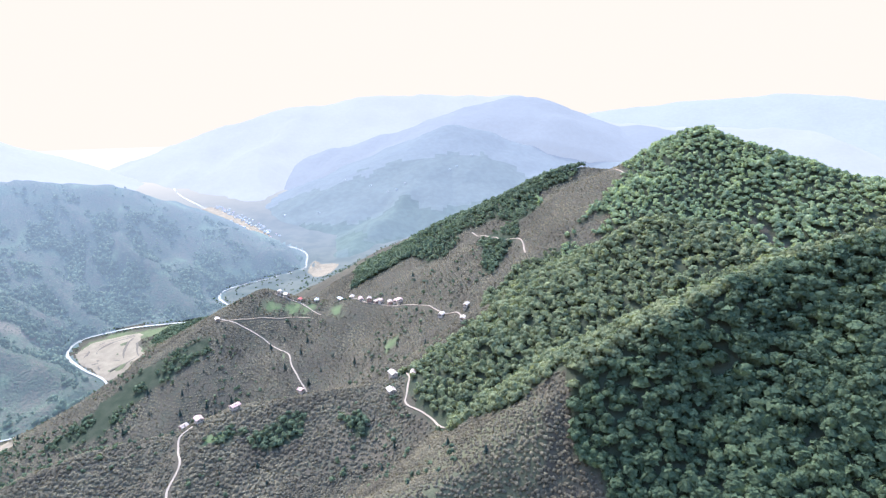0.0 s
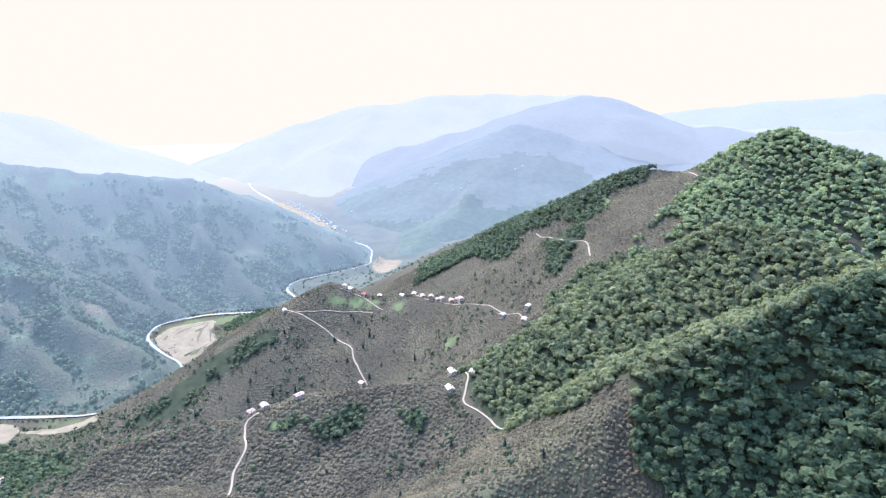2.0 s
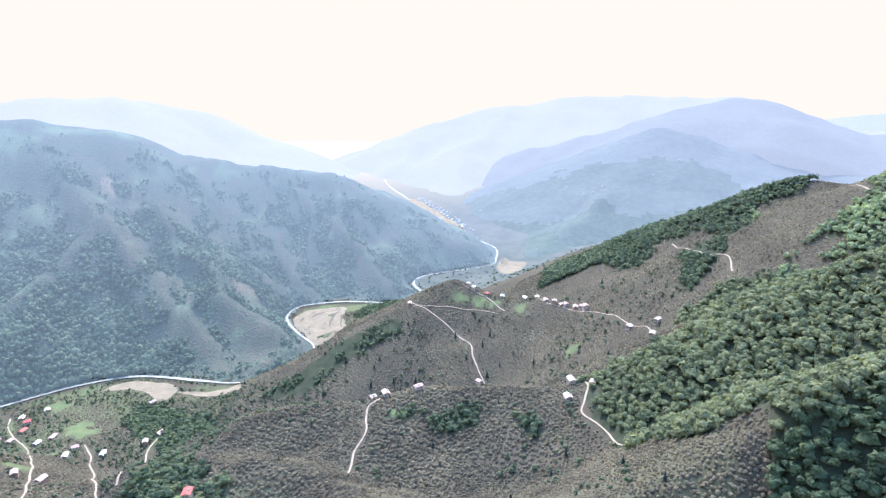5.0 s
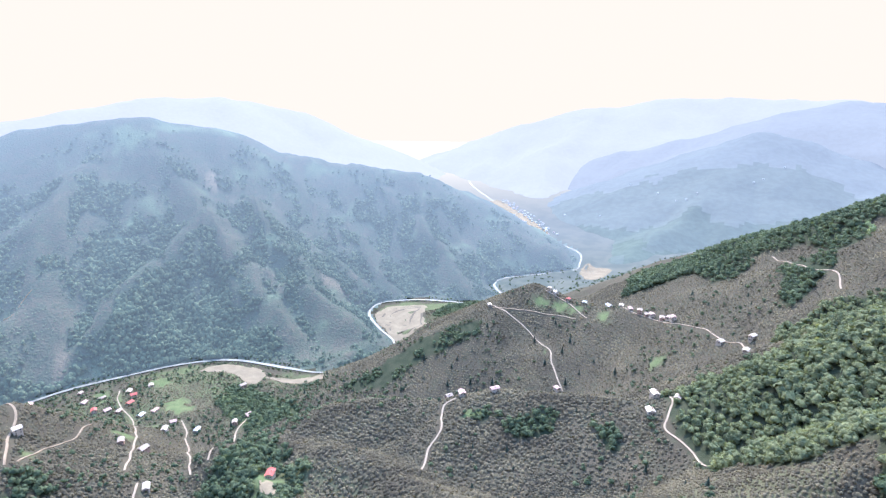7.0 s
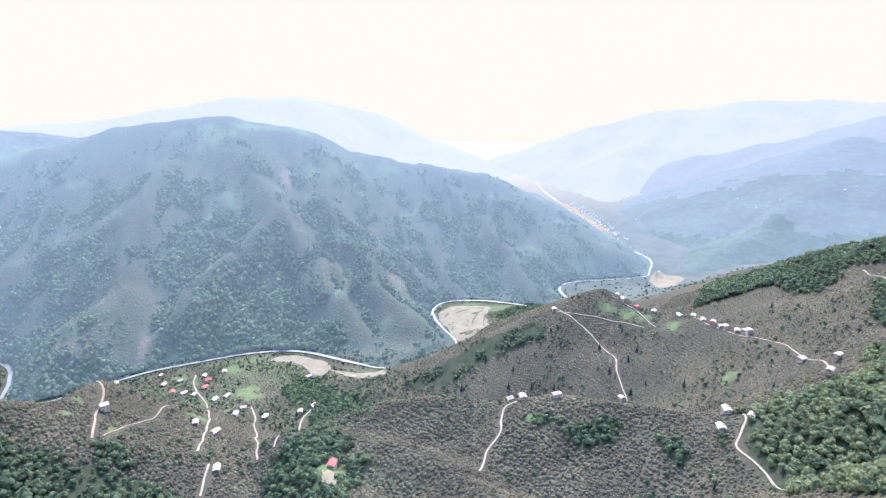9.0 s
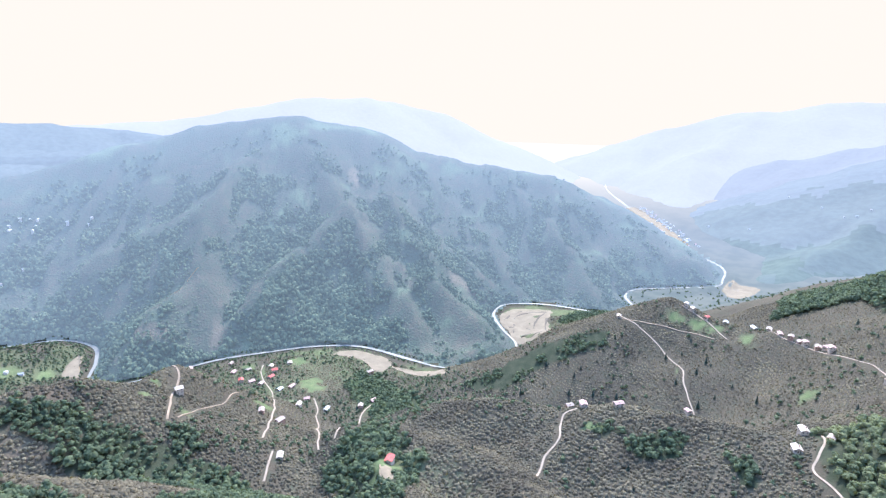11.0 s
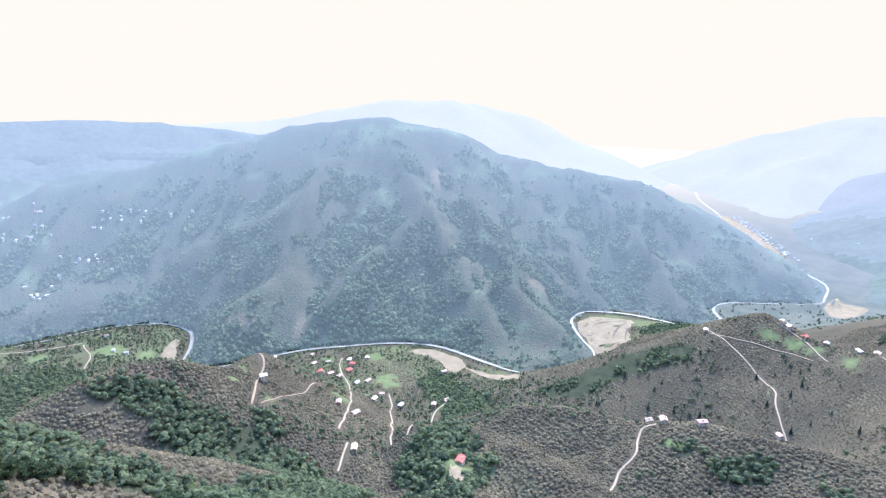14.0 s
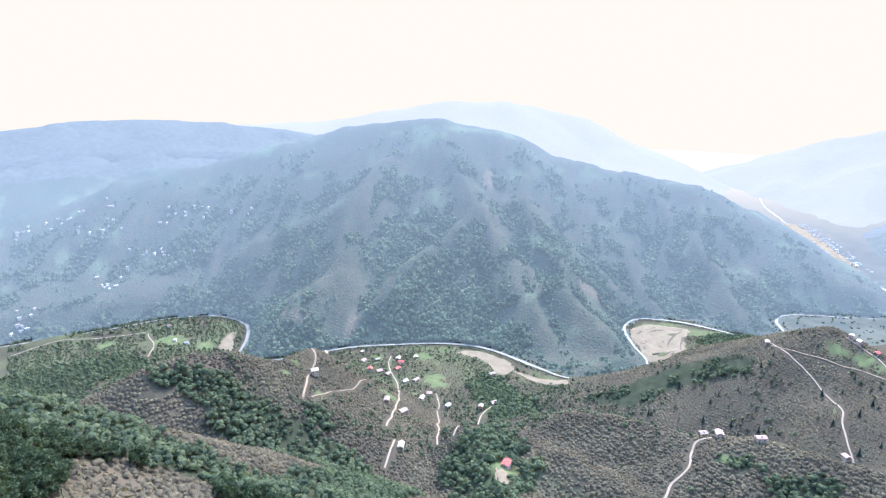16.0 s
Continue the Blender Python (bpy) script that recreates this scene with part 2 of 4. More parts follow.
# ---- plan: lanes, sand, fields and woods ----
LANES = {
    "farm_lane": [(-229, 397), (-235, 414), (-239, 430), (-239, 455), (-253, 479), (-259, 498), (-250, 512)],
    "knoll_lane": [(-349, 848), (-318, 833), (-285, 822), (-260, 809), (-229, 784), (-216, 758), (-200, 724), (-182, 698)],
    "crest_lane": [(-346, 841), (-312, 842), (-278, 851), (-244, 857), (-208, 852)],
    "hamlet_lane": [(-276, 909), (-254, 900), (-227, 884), (-192, 856)],
    "ridge_lane": [(-148, 886), (-125, 865), (-92, 845), (-61, 811), (-33, 781), (-14, 748), (4, 724), (22, 701), (30, 640)],
    "forest_lane": [(-38, 551), (-34, 507), (-34, 491), (-22, 472), (-6, 450), (6, 425)],
    "hill_lane": [(49, 957), (65, 918), (88, 855), (108, 826), (113, 802), (113, 770)],
    "top_lane": [(252, 935), (258, 884), (259, 830)],
    "west_lane": [(-640, 262), (-614, 259), (-583, 238), (-531, 208)],
    "village_lane": [(-877, 523), (-825, 487), (-768, 467), (-700, 430), (-619, 382), (-574, 349), (-499, 289)],
    "gully_lane": [(-475, 285), (-457, 269), (-441, 252)],
    "field_lane": [(-677, 485), (-643, 466), (-534, 385), (-459, 330)],
    "spur_lane": [(-605, 539), (-584, 501), (-520, 430), (-447, 343)],
    "cart_track": [(-534, 219), (-566, 265), (-581, 293), (-606, 324)],
    "meadow_lane": [(-1255, 171), (-1162, 165), (-1114, 146)],
    "bank_lane": [(-1296, -58), (-1308, -21), (-1313, 26), (-1282, 111), (-1265, 171)],
    "mountain_track": [(-1153, 559), (-1142, 525), (-1127, 497), (-1150, 481)],
}
SAND = {
    "gravel_pit": [(-694, 1005), (-690, 1050), (-654, 1085), (-615, 1100), (-580, 1030), (-545, 975), (-520, 935), (-545, 900), (-595, 915), (-625, 945), (-665, 969)],
    "sand_bar": [(-824, 631), (-814, 668), (-775, 683), (-738, 690), (-700, 680), (-689, 637), (-704, 633), (-740, 650), (-786, 652)],
    "gravel_strip": [(-711, 668), (-658, 690), (-600, 705), (-576, 680), (-620, 672), (-657, 665)],
    "meadow_bar": [(-1188, 325), (-1140, 312), (-1086, 290), (-1103, 270), (-1150, 290)],
    "farm_yard": [(-347, 313), (-330, 317), (-318, 305), (-309, 292), (-318, 289), (-331, 300)],
    "town_bank": [(-600, 1810), (-720, 1975), (-870, 2165), (-955, 2285), (-925, 2310), (-825, 2195), (-665, 2005), (-560, 1840)],
    "far_gravel": [(-376, 1571), (-336, 1554), (-293, 1544), (-289, 1445), (-323, 1420), (-355, 1461)],
}
GRASS = [(-273, 875, 16), (-238, 878, 14), (-214, 873, 13), (-169, 857, 15), (-68, 718, 13), (-219, 488, 9), (-839, 575, 22), (-740, 529, 18), (-710, 516, 18),
         (-734, 511, 14), (-578, 210, 11), (-546, 231, 10), (-602, 231, 9), (-593, 343, 11), (-701, 451, 12), (-422, 349, 13), (-886, 500, 16), (-322, 302, 15),
         (-1180, 200, 36), (-1235, 90, 26), (-1130, 250, 22), (-340, 322, 12), (-225, 770, 8)]
SCARS = [(-803, 976, -757, 1003, 9), (-1250, 1080, -1200, 1040, 10), (-1075, 395, -1060, 430, 10), (-1020, 520, -1000, 500, 12)]
WOODS = {
    "forest_ridge": [(-40, 566), (28, 590), (88, 605), (150, 615), (215, 600), (275, 550), (285, 450), (290, 355), (211, 352), (141, 332), (100, 325), (78, 333), (55, 352), (28, 374), (4, 400), (-14, 455), (-27, 500)],
    "near_spur": [(112, 250), (90, 280), (82, 300), (78, 318), (76, 338), (100, 336), (141, 332), (211, 352), (270, 360), (430, 340), (430, 150), (260, 120), (150, 170), (105, 220)],
    "peak": [(262, 832), (265, 880), (330, 900), (430, 830), (540, 640), (520, 540), (300, 545), (282, 640), (240, 700), (190, 722), (160, 745), (200, 780)],
    "rim": [(-170, 1130), (-163, 990), (-82, 990), (15, 990), (85, 950), (150, 965), (215, 955), (240, 1010), (170, 1070), (20, 1130), (-96, 1160)],
    "hill_gully": [(53, 792), (60, 896), (103, 900), (118, 840), (96, 808), (70, 757)],
    "hill_foot": [(50, 690), (63, 720), (108, 735), (165, 735), (185, 690), (140, 640), (90, 600)],
    "left_spur": [(-345, -60), (-345, 22), (-325, 60), (-305, 95), (-285, 112), (-270, 70), (-288, 40), (-290, 15), (-275, -8), (-225, -10), (-200, -60)],
    "orchard_band": [(-582, 78), (-576, 108), (-562, 141), (-537, 160), (-510, 175), (-482, 210), (-443, 215), (-420, 190), (-460, 150), (-485, 125), (-510, 110), (-535, 100), (-556, 82)],
    "hollow": [(-530, 203), (-512, 232), (-488, 222), (-500, 198)],
    "red_spur": [(-429, 305), (-430, 337), (-435, 375), (-400, 392), (-360, 365), (-318, 344), (-290, 290), (-260, 240), (-330, 262), (-390, 290)],
    "valley_wood": [(-694, 559), (-714, 627), (-639, 615), (-559, 600), (-470, 490), (-553, 499), (-642, 536)],
    "knoll_wood": [(-521, 637), (-493, 659), (-472, 707), (-436, 769), (-354, 806), (-339, 775), (-402, 711), (-441, 645)],
    "farm_thicket": [(-180, 477), (-157, 505), (-129, 502), (-130, 476), (-163, 464)],
    "farm_trees": [(-96, 494), (-77, 496), (-67, 466), (-81, 464)],
    "farm_copse": [(-223, 479), (-203, 495), (-185, 488), (-201, 471)],
    "foot_wood": [(-500, 160), (-511, 189), (-485, 208), (-457, 230), (-441, 238), (-418, 228), (-428, 190), (-460, 162)],
    "low_copse": [(-258, 48), (-297, 84), (-319, 120), (-393, 208), (-419, 251), (-400, 264), (-314, 190), (-255, 110)],
    "west_valley": [(-645, -200), (-640, 60), (-660, 150), (-760, 185), (-900, 190), (-1050, 180), (-1150, 100), (-1150, -200)],
    "rim_patch": [(-60, 990), (-10, 925), (30, 955), (10, 1005)],
    "rim_gully": [(90, 955), (112, 885), (150, 895), (165, 965)],
    "meander_wood": [(-560, 1015), (-545, 1080), (-500, 1122), (-440, 1122), (-425, 1060), (-500, 1005)],
}
ORCHARDS = [[(-575, 140), (-560, 112), (-580, 88), (-604, 90), (-606, 150)], [(-550, 68), (-555, 95), (-546, 120), (-531, 134), (-517, 129), (-515, 94), (-541, 60)], [(-280, 0), (-288, 15), (-292, 30), (-275, 34), (-254, 18), (-248, 5)]]
# The first is dry grass; the second paints a sunlit flank paler.
DRY_AND_LIT_SLOPES = [[(-10, 400), (30, 362), (59, 346), (66, 306), (40, 285), (-40, 300), (-60, 360)], [(-405, 372), (-360, 360), (-300, 352), (-240, 345), (-225, 300), (-283, 300), (-340, 330)]]
CLEARINGS = [[(346, 660), (371, 650), (382, 615), (358, 620)], [(162, 745), (190, 725), (215, 735), (200, 765)], [(-900, 40), (-860, 110), (-800, 90), (-830, 20)], [(-1040, 60), (-990, 130), (-940, 110), (-980, 40)]]


def inside(x, y, outline):
    out = np.zeros(x.shape, bool)
    for (ax, ay), (bx, by) in zip(outline, outline[1:] + outline[:1]):
        out ^= ((ay > y) != (by > y)) & (x < (bx - ax) * (y - ay) / (by - ay + 1e-9) + ax)
    return out


def ragged(x, y, size=25, by=14):
    """The place shifted by noise, so that edges of woods and fields are uneven."""
    return x + by * fbm(x, y, size, 3, 41), y + by * fbm(x, y, size, 3, 47)


def woods(x, y):
    rx, ry = ragged(x, y)
    out = np.zeros(x.shape, bool)
    for outline in WOODS.values():
        out |= inside(rx, ry, outline)
    for outline in CLEARINGS:
        out &= ~inside(rx, ry, outline)
    return out


def meadows(x, y):
    rx, ry = ragged(x, y, 14, 17)
    out = np.zeros(x.shape)
    for gx, gy, r in GRASS:
        out = np.maximum(out, np.clip(1.5 - 1.3 * np.hypot((rx - gx), (ry - gy) * 1.1) / r, 0, 0.85))
    return out


def across_river(x, y):
    """True on the mountain's side of the river."""
    return inside(x, y, RIVER + [(-5000, 4300), (-5000, -700)])


MOUNTAIN_WOODS = [[(-1095, 905), (-1093, 778), (-1043, 643), (-1015, 557), (-980, 504), (-881, 649), (-765, 778), (-903, 840)],
                  [(-1312, 363), (-1250, 441), (-1174, 442), (-1156, 381), (-1123, 338), (-1245, 354)], [(-1394, 264), (-1352, 357), (-1285, 353), (-1343, 258)],
                  [(-667, 867), (-674, 966), (-579, 887), (-594, 819)], [(-995, 996), (-996, 1078), (-833, 1064), (-746, 1069), (-788, 996), (-825, 945)],
                  [(-1207, 633), (-1251, 749), (-1131, 764), (-1158, 642)], [(-728, 1087), (-628, 1186), (-684, 1272), (-752, 1203)]]
BARE_FACES = [[(-1071, 410), (-1141, 539), (-1066, 634), (-996, 503), (-1013, 431)], [(-818, 937), (-837, 1045), (-753, 1052), (-706, 937), (-771, 916)],
              [(-769, 782), (-718, 871), (-654, 864), (-607, 809), (-682, 733)], [(-1084, 918), (-1016, 941), (-822, 873), (-769, 807), (-854, 835), (-927, 862)]]


def among(x, y, outlines, by):
    rx, ry = ragged(x, y, 50, by)
    out = np.zeros(x.shape, bool)
    for outline in outlines:
        out |= inside(rx, ry, outline)
    return out


def scrub_wood(x, y):
    """How wooded the mountain is: denser in the gullies and on the lower slopes."""
    z = height(x, y)
    hollow = (height(x + 25, y) + height(x - 25, y) + height(x, y + 25) + height(x, y - 25)) / 4 - z
    return 0.40 + 0.07 * hollow + 1.1 * fbm(x, y, 60, 5, 61) - 0.0008 * (z - 120) + 0.35 * among(x, y, MOUNTAIN_WOODS, 60) - 0.22 * among(x, y, BARE_FACES, 60)


# ---- ground: one sheet from the hilltop to the horizon ----
def node(n, kind, **values):
    made = n.nodes.new("ShaderNode" + kind)
    for key, value in values.items():
        made.inputs[key.replace("_", " ")].default_value = value
    return made


def mixed(n, fac, a, b):
    m = n.nodes.new("ShaderNodeMix")
    m.data_type = "RGBA"
    for socket, value in (("Factor", fac), ("A", a), ("B", b)):
        if isinstance(value, (tuple, float, int)):
            m.inputs[socket].default_value = (*value, 1) if isinstance(value, tuple) else value
        else:
            n.links.new(value, m.inputs[socket])
    return m.outputs["Result"]


def stretch(n, value, lo, hi, a=0.0, b=1.0):
    r = n.nodes.new("ShaderNodeMapRange")
    for i, v in enumerate((lo, hi, a, b)):
        r.inputs[i + 1].default_value = v
    n.links.new(value, r.inputs[0])
    return r.outputs[0]


def noise_at(n, scale, detail=3.0):
    geo, tex = n.nodes.new("ShaderNodeNewGeometry"), n.nodes.new("ShaderNodeTexNoise")
    tex.inputs["Scale"].default_value, tex.inputs["Detail"].default_value = scale, detail
    n.links.new(geo.outputs["Position"], tex.inputs["Vector"])
    return tex.outputs[0]


def bumped(n, b, value, strength, distance):
    bump = node(n, "Bump", Strength=strength, Distance=distance)
    n.links.new(value, bump.inputs["Height"])
    n.links.new(bump.outputs[0], b.inputs["Normal"])


def ground_material():
    """Dry hazel soil with scrub; woods floor and meadow by the cover attribute."""
    m, n, b = material("hill_soil", 0.95, 0.05)
    cover = n.nodes.new("ShaderNodeAttribute")
    cover.attribute_name = "cover"
    split = n.nodes.new("ShaderNodeSeparateColor")
    n.links.new(cover.outputs["Color"], split.inputs[0])
    big, mid, fine = noise_at(n, 0.012, 4), noise_at(n, 0.09, 4), noise_at(n, 0.6, 3)
    soil = mixed(n, stretch(n, big, 0.35, 0.65), (0.056, 0.045, 0.030), (0.085, 0.066, 0.042))
    soil = mixed(n, stretch(n, mid, 0.45, 0.7), soil, (0.060, 0.056, 0.034))
    soil = mixed(n, stretch(n, fine, 0.4, 0.75, 0, 0.4), soil, (0.110, 0.084, 0.052))
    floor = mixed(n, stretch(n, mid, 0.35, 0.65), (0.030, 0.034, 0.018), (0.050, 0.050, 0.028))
    turf = mixed(n, stretch(n, mid, 0.35, 0.65), (0.095, 0.119, 0.043), (0.142, 0.154, 0.061))
    tilled = mixed(n, stretch(n, fine, 0.35, 0.65), (0.165, 0.112, 0.070), (0.225, 0.155, 0.095))
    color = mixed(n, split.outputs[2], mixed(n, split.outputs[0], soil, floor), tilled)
    color = mixed(n, split.outputs[1], color, turf)
    n.links.new(color, b.inputs["Base Color"])
    bumped(n, b, fine, 0.5, 1.2)
    return m


def paint_haze(n, b, color):
    """Paints haze beyond the river: base colour dims and emission grows with distance."""
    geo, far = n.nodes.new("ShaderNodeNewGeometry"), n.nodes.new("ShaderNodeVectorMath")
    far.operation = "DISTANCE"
    far.inputs[1].default_value = HAZE_ORIGIN
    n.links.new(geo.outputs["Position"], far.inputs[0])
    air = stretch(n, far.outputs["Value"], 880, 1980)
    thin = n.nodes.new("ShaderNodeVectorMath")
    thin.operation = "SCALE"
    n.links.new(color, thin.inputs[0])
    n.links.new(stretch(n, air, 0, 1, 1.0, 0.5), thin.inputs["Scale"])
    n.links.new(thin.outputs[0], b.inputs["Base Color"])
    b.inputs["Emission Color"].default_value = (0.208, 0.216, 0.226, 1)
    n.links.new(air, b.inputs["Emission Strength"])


def mountain_material():
    """Dry brown-green scrub with bare soil between, darker where it is wooded, under painted haze."""
    m, n, b = material("mountain_scrub", 0.95, 0.04)
    cover = n.nodes.new("ShaderNodeAttribute")
    cover.attribute_name = "cover"
    split = n.nodes.new("ShaderNodeSeparateColor")
    n.links.new(cover.outputs["Color"], split.inputs[0])
    big, mid, fine = noise_at(n, 0.010, 5), noise_at(n, 0.05, 5), noise_at(n, 0.22, 5)
    scrub = mixed(n, stretch(n, big, 0.4, 0.65), (0.078, 0.069, 0.046), (0.098, 0.080, 0.052))
    scrub = mixed(n, stretch(n, mid, 0.46, 0.60), scrub, (0.068, 0.074, 0.045))
    scrub = mixed(n, stretch(n, fine, 0.48, 0.62), scrub, (0.056, 0.064, 0.042))
    wood = mixed(n, stretch(n, fine, 0.38, 0.62), (0.040, 0.056, 0.036), (0.086, 0.100, 0.058))
    color = mixed(n, split.outputs[0], scrub, wood)
    color = mixed(n, split.outputs[1], color, (0.125, 0.145, 0.075))
    color = mixed(n, split.outputs[2], color, (0.19, 0.140, 0.085))
    paint_haze(n, b, color)
    bumped(n, b, fine, 0.8, 4.0)
    return m


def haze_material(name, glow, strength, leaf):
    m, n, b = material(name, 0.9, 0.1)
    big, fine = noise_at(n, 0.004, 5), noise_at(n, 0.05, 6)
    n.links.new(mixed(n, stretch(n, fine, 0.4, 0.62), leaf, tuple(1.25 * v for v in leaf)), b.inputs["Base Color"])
    # Emission paints the distance haze over the leaf colour.
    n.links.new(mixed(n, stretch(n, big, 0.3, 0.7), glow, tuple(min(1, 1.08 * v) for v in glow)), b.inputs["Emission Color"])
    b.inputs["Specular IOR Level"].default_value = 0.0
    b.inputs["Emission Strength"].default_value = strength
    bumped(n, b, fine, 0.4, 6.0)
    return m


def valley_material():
    """Lower valley floor, fields and gravel; emission paints haze towards the bright horizon."""
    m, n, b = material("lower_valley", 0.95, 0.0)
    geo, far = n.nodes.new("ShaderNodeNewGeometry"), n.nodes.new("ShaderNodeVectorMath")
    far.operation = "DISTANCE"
    far.inputs[1].default_value = HAZE_ORIGIN
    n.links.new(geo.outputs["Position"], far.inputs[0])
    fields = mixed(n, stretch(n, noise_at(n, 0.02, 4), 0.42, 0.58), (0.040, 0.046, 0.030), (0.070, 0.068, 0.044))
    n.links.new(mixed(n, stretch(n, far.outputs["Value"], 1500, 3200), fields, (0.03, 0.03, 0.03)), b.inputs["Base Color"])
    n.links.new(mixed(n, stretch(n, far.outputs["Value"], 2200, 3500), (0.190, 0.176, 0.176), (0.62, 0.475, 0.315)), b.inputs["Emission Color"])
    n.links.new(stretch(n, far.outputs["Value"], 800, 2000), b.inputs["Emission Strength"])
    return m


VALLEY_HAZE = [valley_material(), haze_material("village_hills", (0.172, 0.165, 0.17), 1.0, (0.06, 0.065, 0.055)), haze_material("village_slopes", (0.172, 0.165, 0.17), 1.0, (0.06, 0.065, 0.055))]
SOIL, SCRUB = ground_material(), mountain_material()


def polar_sheet(name, turn_from, turn_to, step, near, far, growth, rise, mat):
    turns = np.radians(np.arange(turn_from, turn_to + step / 2, step))
    reach = near * growth ** np.arange(int(math.log(far / near) / math.log(growth)) + 2)
    A, D = np.meshgrid(turns, reach)
    X, Y = -np.sin(A) * D, np.cos(A) * D
    Z = rise(X, Y)
    Z[0] -= 150
    return mesh_object(name, np.stack([X, Y, Z], -1).reshape(-1, 3), grid_faces(*X.shape)[:, ::-1], mat), X.ravel(), Y.ravel()


def ground_sheet():
    turns = np.radians(np.concatenate([np.arange(-180, -60, 6), np.arange(-60, 112, 0.27), np.arange(112, 181, 6)]))
    reach = np.concatenate([[1, 15, 30], 50 * 1.0145 ** np.arange(319)])
    A, D = np.meshgrid(turns, reach)
    X, Y = -np.sin(A) * D, np.cos(A) * D
    Z = height(X, Y, LAND)
    faces = grid_faces(*X.shape)[:, ::-1]
    ob = mesh_object("ground", np.stack([X, Y, Z], -1).reshape(-1, 3), faces, SOIL)
    ob.data.materials.append(SCRUB)
    x, y = X.ravel(), Y.ravel()
    over = across_river(x, y)
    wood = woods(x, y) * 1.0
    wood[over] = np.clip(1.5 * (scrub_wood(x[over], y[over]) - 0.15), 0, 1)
    turf = np.where(over, np.clip(4 * (fbm(x, y, 60, 4, 71) - 0.28 + 0.0006 * (Z.ravel() - 150)), 0, 0.9), meadows(x, y))
    flat = np.clip((34 - Z.ravel()) / 20, 0, 1) * np.clip(0.6 + 1.6 * fbm(x, y, 45, 3, 73), 0, 0.8) * np.where(x < -1000, 0.45, 0.7)
    turf = np.where(over, turf, np.maximum(turf, flat * (nearest(x, y, RIVER) > 16)))
    bare = np.zeros_like(x)
    for ax, ay, bx, by, wide in SCARS:
        bare = np.maximum(bare, 0.9 * np.clip(1.5 - nearest(*ragged(x, y, 30, 14), [(ax, ay), (bx, by)]) / wide, 0, 1))
    for outline in ORCHARDS:
        bare = np.maximum(bare, 0.22 * inside(*ragged(x, y, 14, 9), outline))
    for outline in DRY_AND_LIT_SLOPES:
        dry = inside(*ragged(x, y, 14, 9), outline)
        bare, turf = np.maximum(bare, 0.15 * dry), np.maximum(turf, 0.25 * dry)
    bare = np.maximum(bare, 0.12 * (among(x, y, BARE_FACES, 60) & over))
    cover = np.stack([wood, turf, bare, np.ones_like(x)], -1).astype(np.float32)
    att = ob.data.attributes.new("cover", "FLOAT_COLOR", "POINT")
    att.data.foreach_set("color", cover.ravel())
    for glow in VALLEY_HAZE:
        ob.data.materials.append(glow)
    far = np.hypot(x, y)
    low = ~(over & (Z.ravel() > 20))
    # Distance picks the slots that carry painted haze.
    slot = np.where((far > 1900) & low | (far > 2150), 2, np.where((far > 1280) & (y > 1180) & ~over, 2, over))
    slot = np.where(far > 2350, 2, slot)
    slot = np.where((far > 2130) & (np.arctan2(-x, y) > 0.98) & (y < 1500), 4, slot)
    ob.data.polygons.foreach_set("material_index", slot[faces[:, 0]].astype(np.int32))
    return tagged(ob, "steep valley ground with hazel slopes, woods and a scrubby mountain", "ground", kind="structure")


ground = ground_sheet()


# ---- backdrop: hills and ranges, their bright haze painted as emission ----
def backdrop(name, ridges, turn_from, turn_to, near, far, mat, rough, label):
    def rise(x, y):
        top = np.full(x.shape, -60.0)
        wx, wy = x + 22 * fbm(x, y, 300, 4, 81), y + 22 * fbm(x, y, 300, 4, 85)
        for r in ridges:
            top = np.maximum(top, ridge_height(wx, wy, r))
        return top + rough * fbm(x, y, 240, 5, 91) - 3 - 60 * np.clip((near + 170 - np.hypot(x, y)) / 170, 0, 1)
    ob, _, _ = polar_sheet(name, turn_from, turn_to, 0.4, near, far, 1.011, rise, mat)
    return tagged(ob, label, "hills", kind="structure")


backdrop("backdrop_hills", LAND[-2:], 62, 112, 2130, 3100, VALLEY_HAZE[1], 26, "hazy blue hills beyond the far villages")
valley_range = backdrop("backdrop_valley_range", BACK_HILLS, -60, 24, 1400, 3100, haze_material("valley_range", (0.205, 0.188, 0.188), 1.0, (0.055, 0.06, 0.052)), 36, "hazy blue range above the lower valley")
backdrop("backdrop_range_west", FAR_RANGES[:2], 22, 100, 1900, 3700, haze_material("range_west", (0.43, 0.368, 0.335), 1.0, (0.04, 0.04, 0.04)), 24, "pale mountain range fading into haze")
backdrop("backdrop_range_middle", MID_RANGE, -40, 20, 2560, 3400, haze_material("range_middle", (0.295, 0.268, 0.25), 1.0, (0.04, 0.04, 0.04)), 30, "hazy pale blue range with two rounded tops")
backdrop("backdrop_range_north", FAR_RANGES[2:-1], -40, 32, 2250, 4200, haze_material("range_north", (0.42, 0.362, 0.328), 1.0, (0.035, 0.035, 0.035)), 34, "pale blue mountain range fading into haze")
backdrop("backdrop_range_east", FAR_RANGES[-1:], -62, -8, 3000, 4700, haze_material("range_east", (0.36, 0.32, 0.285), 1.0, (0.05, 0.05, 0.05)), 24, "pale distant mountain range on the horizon")


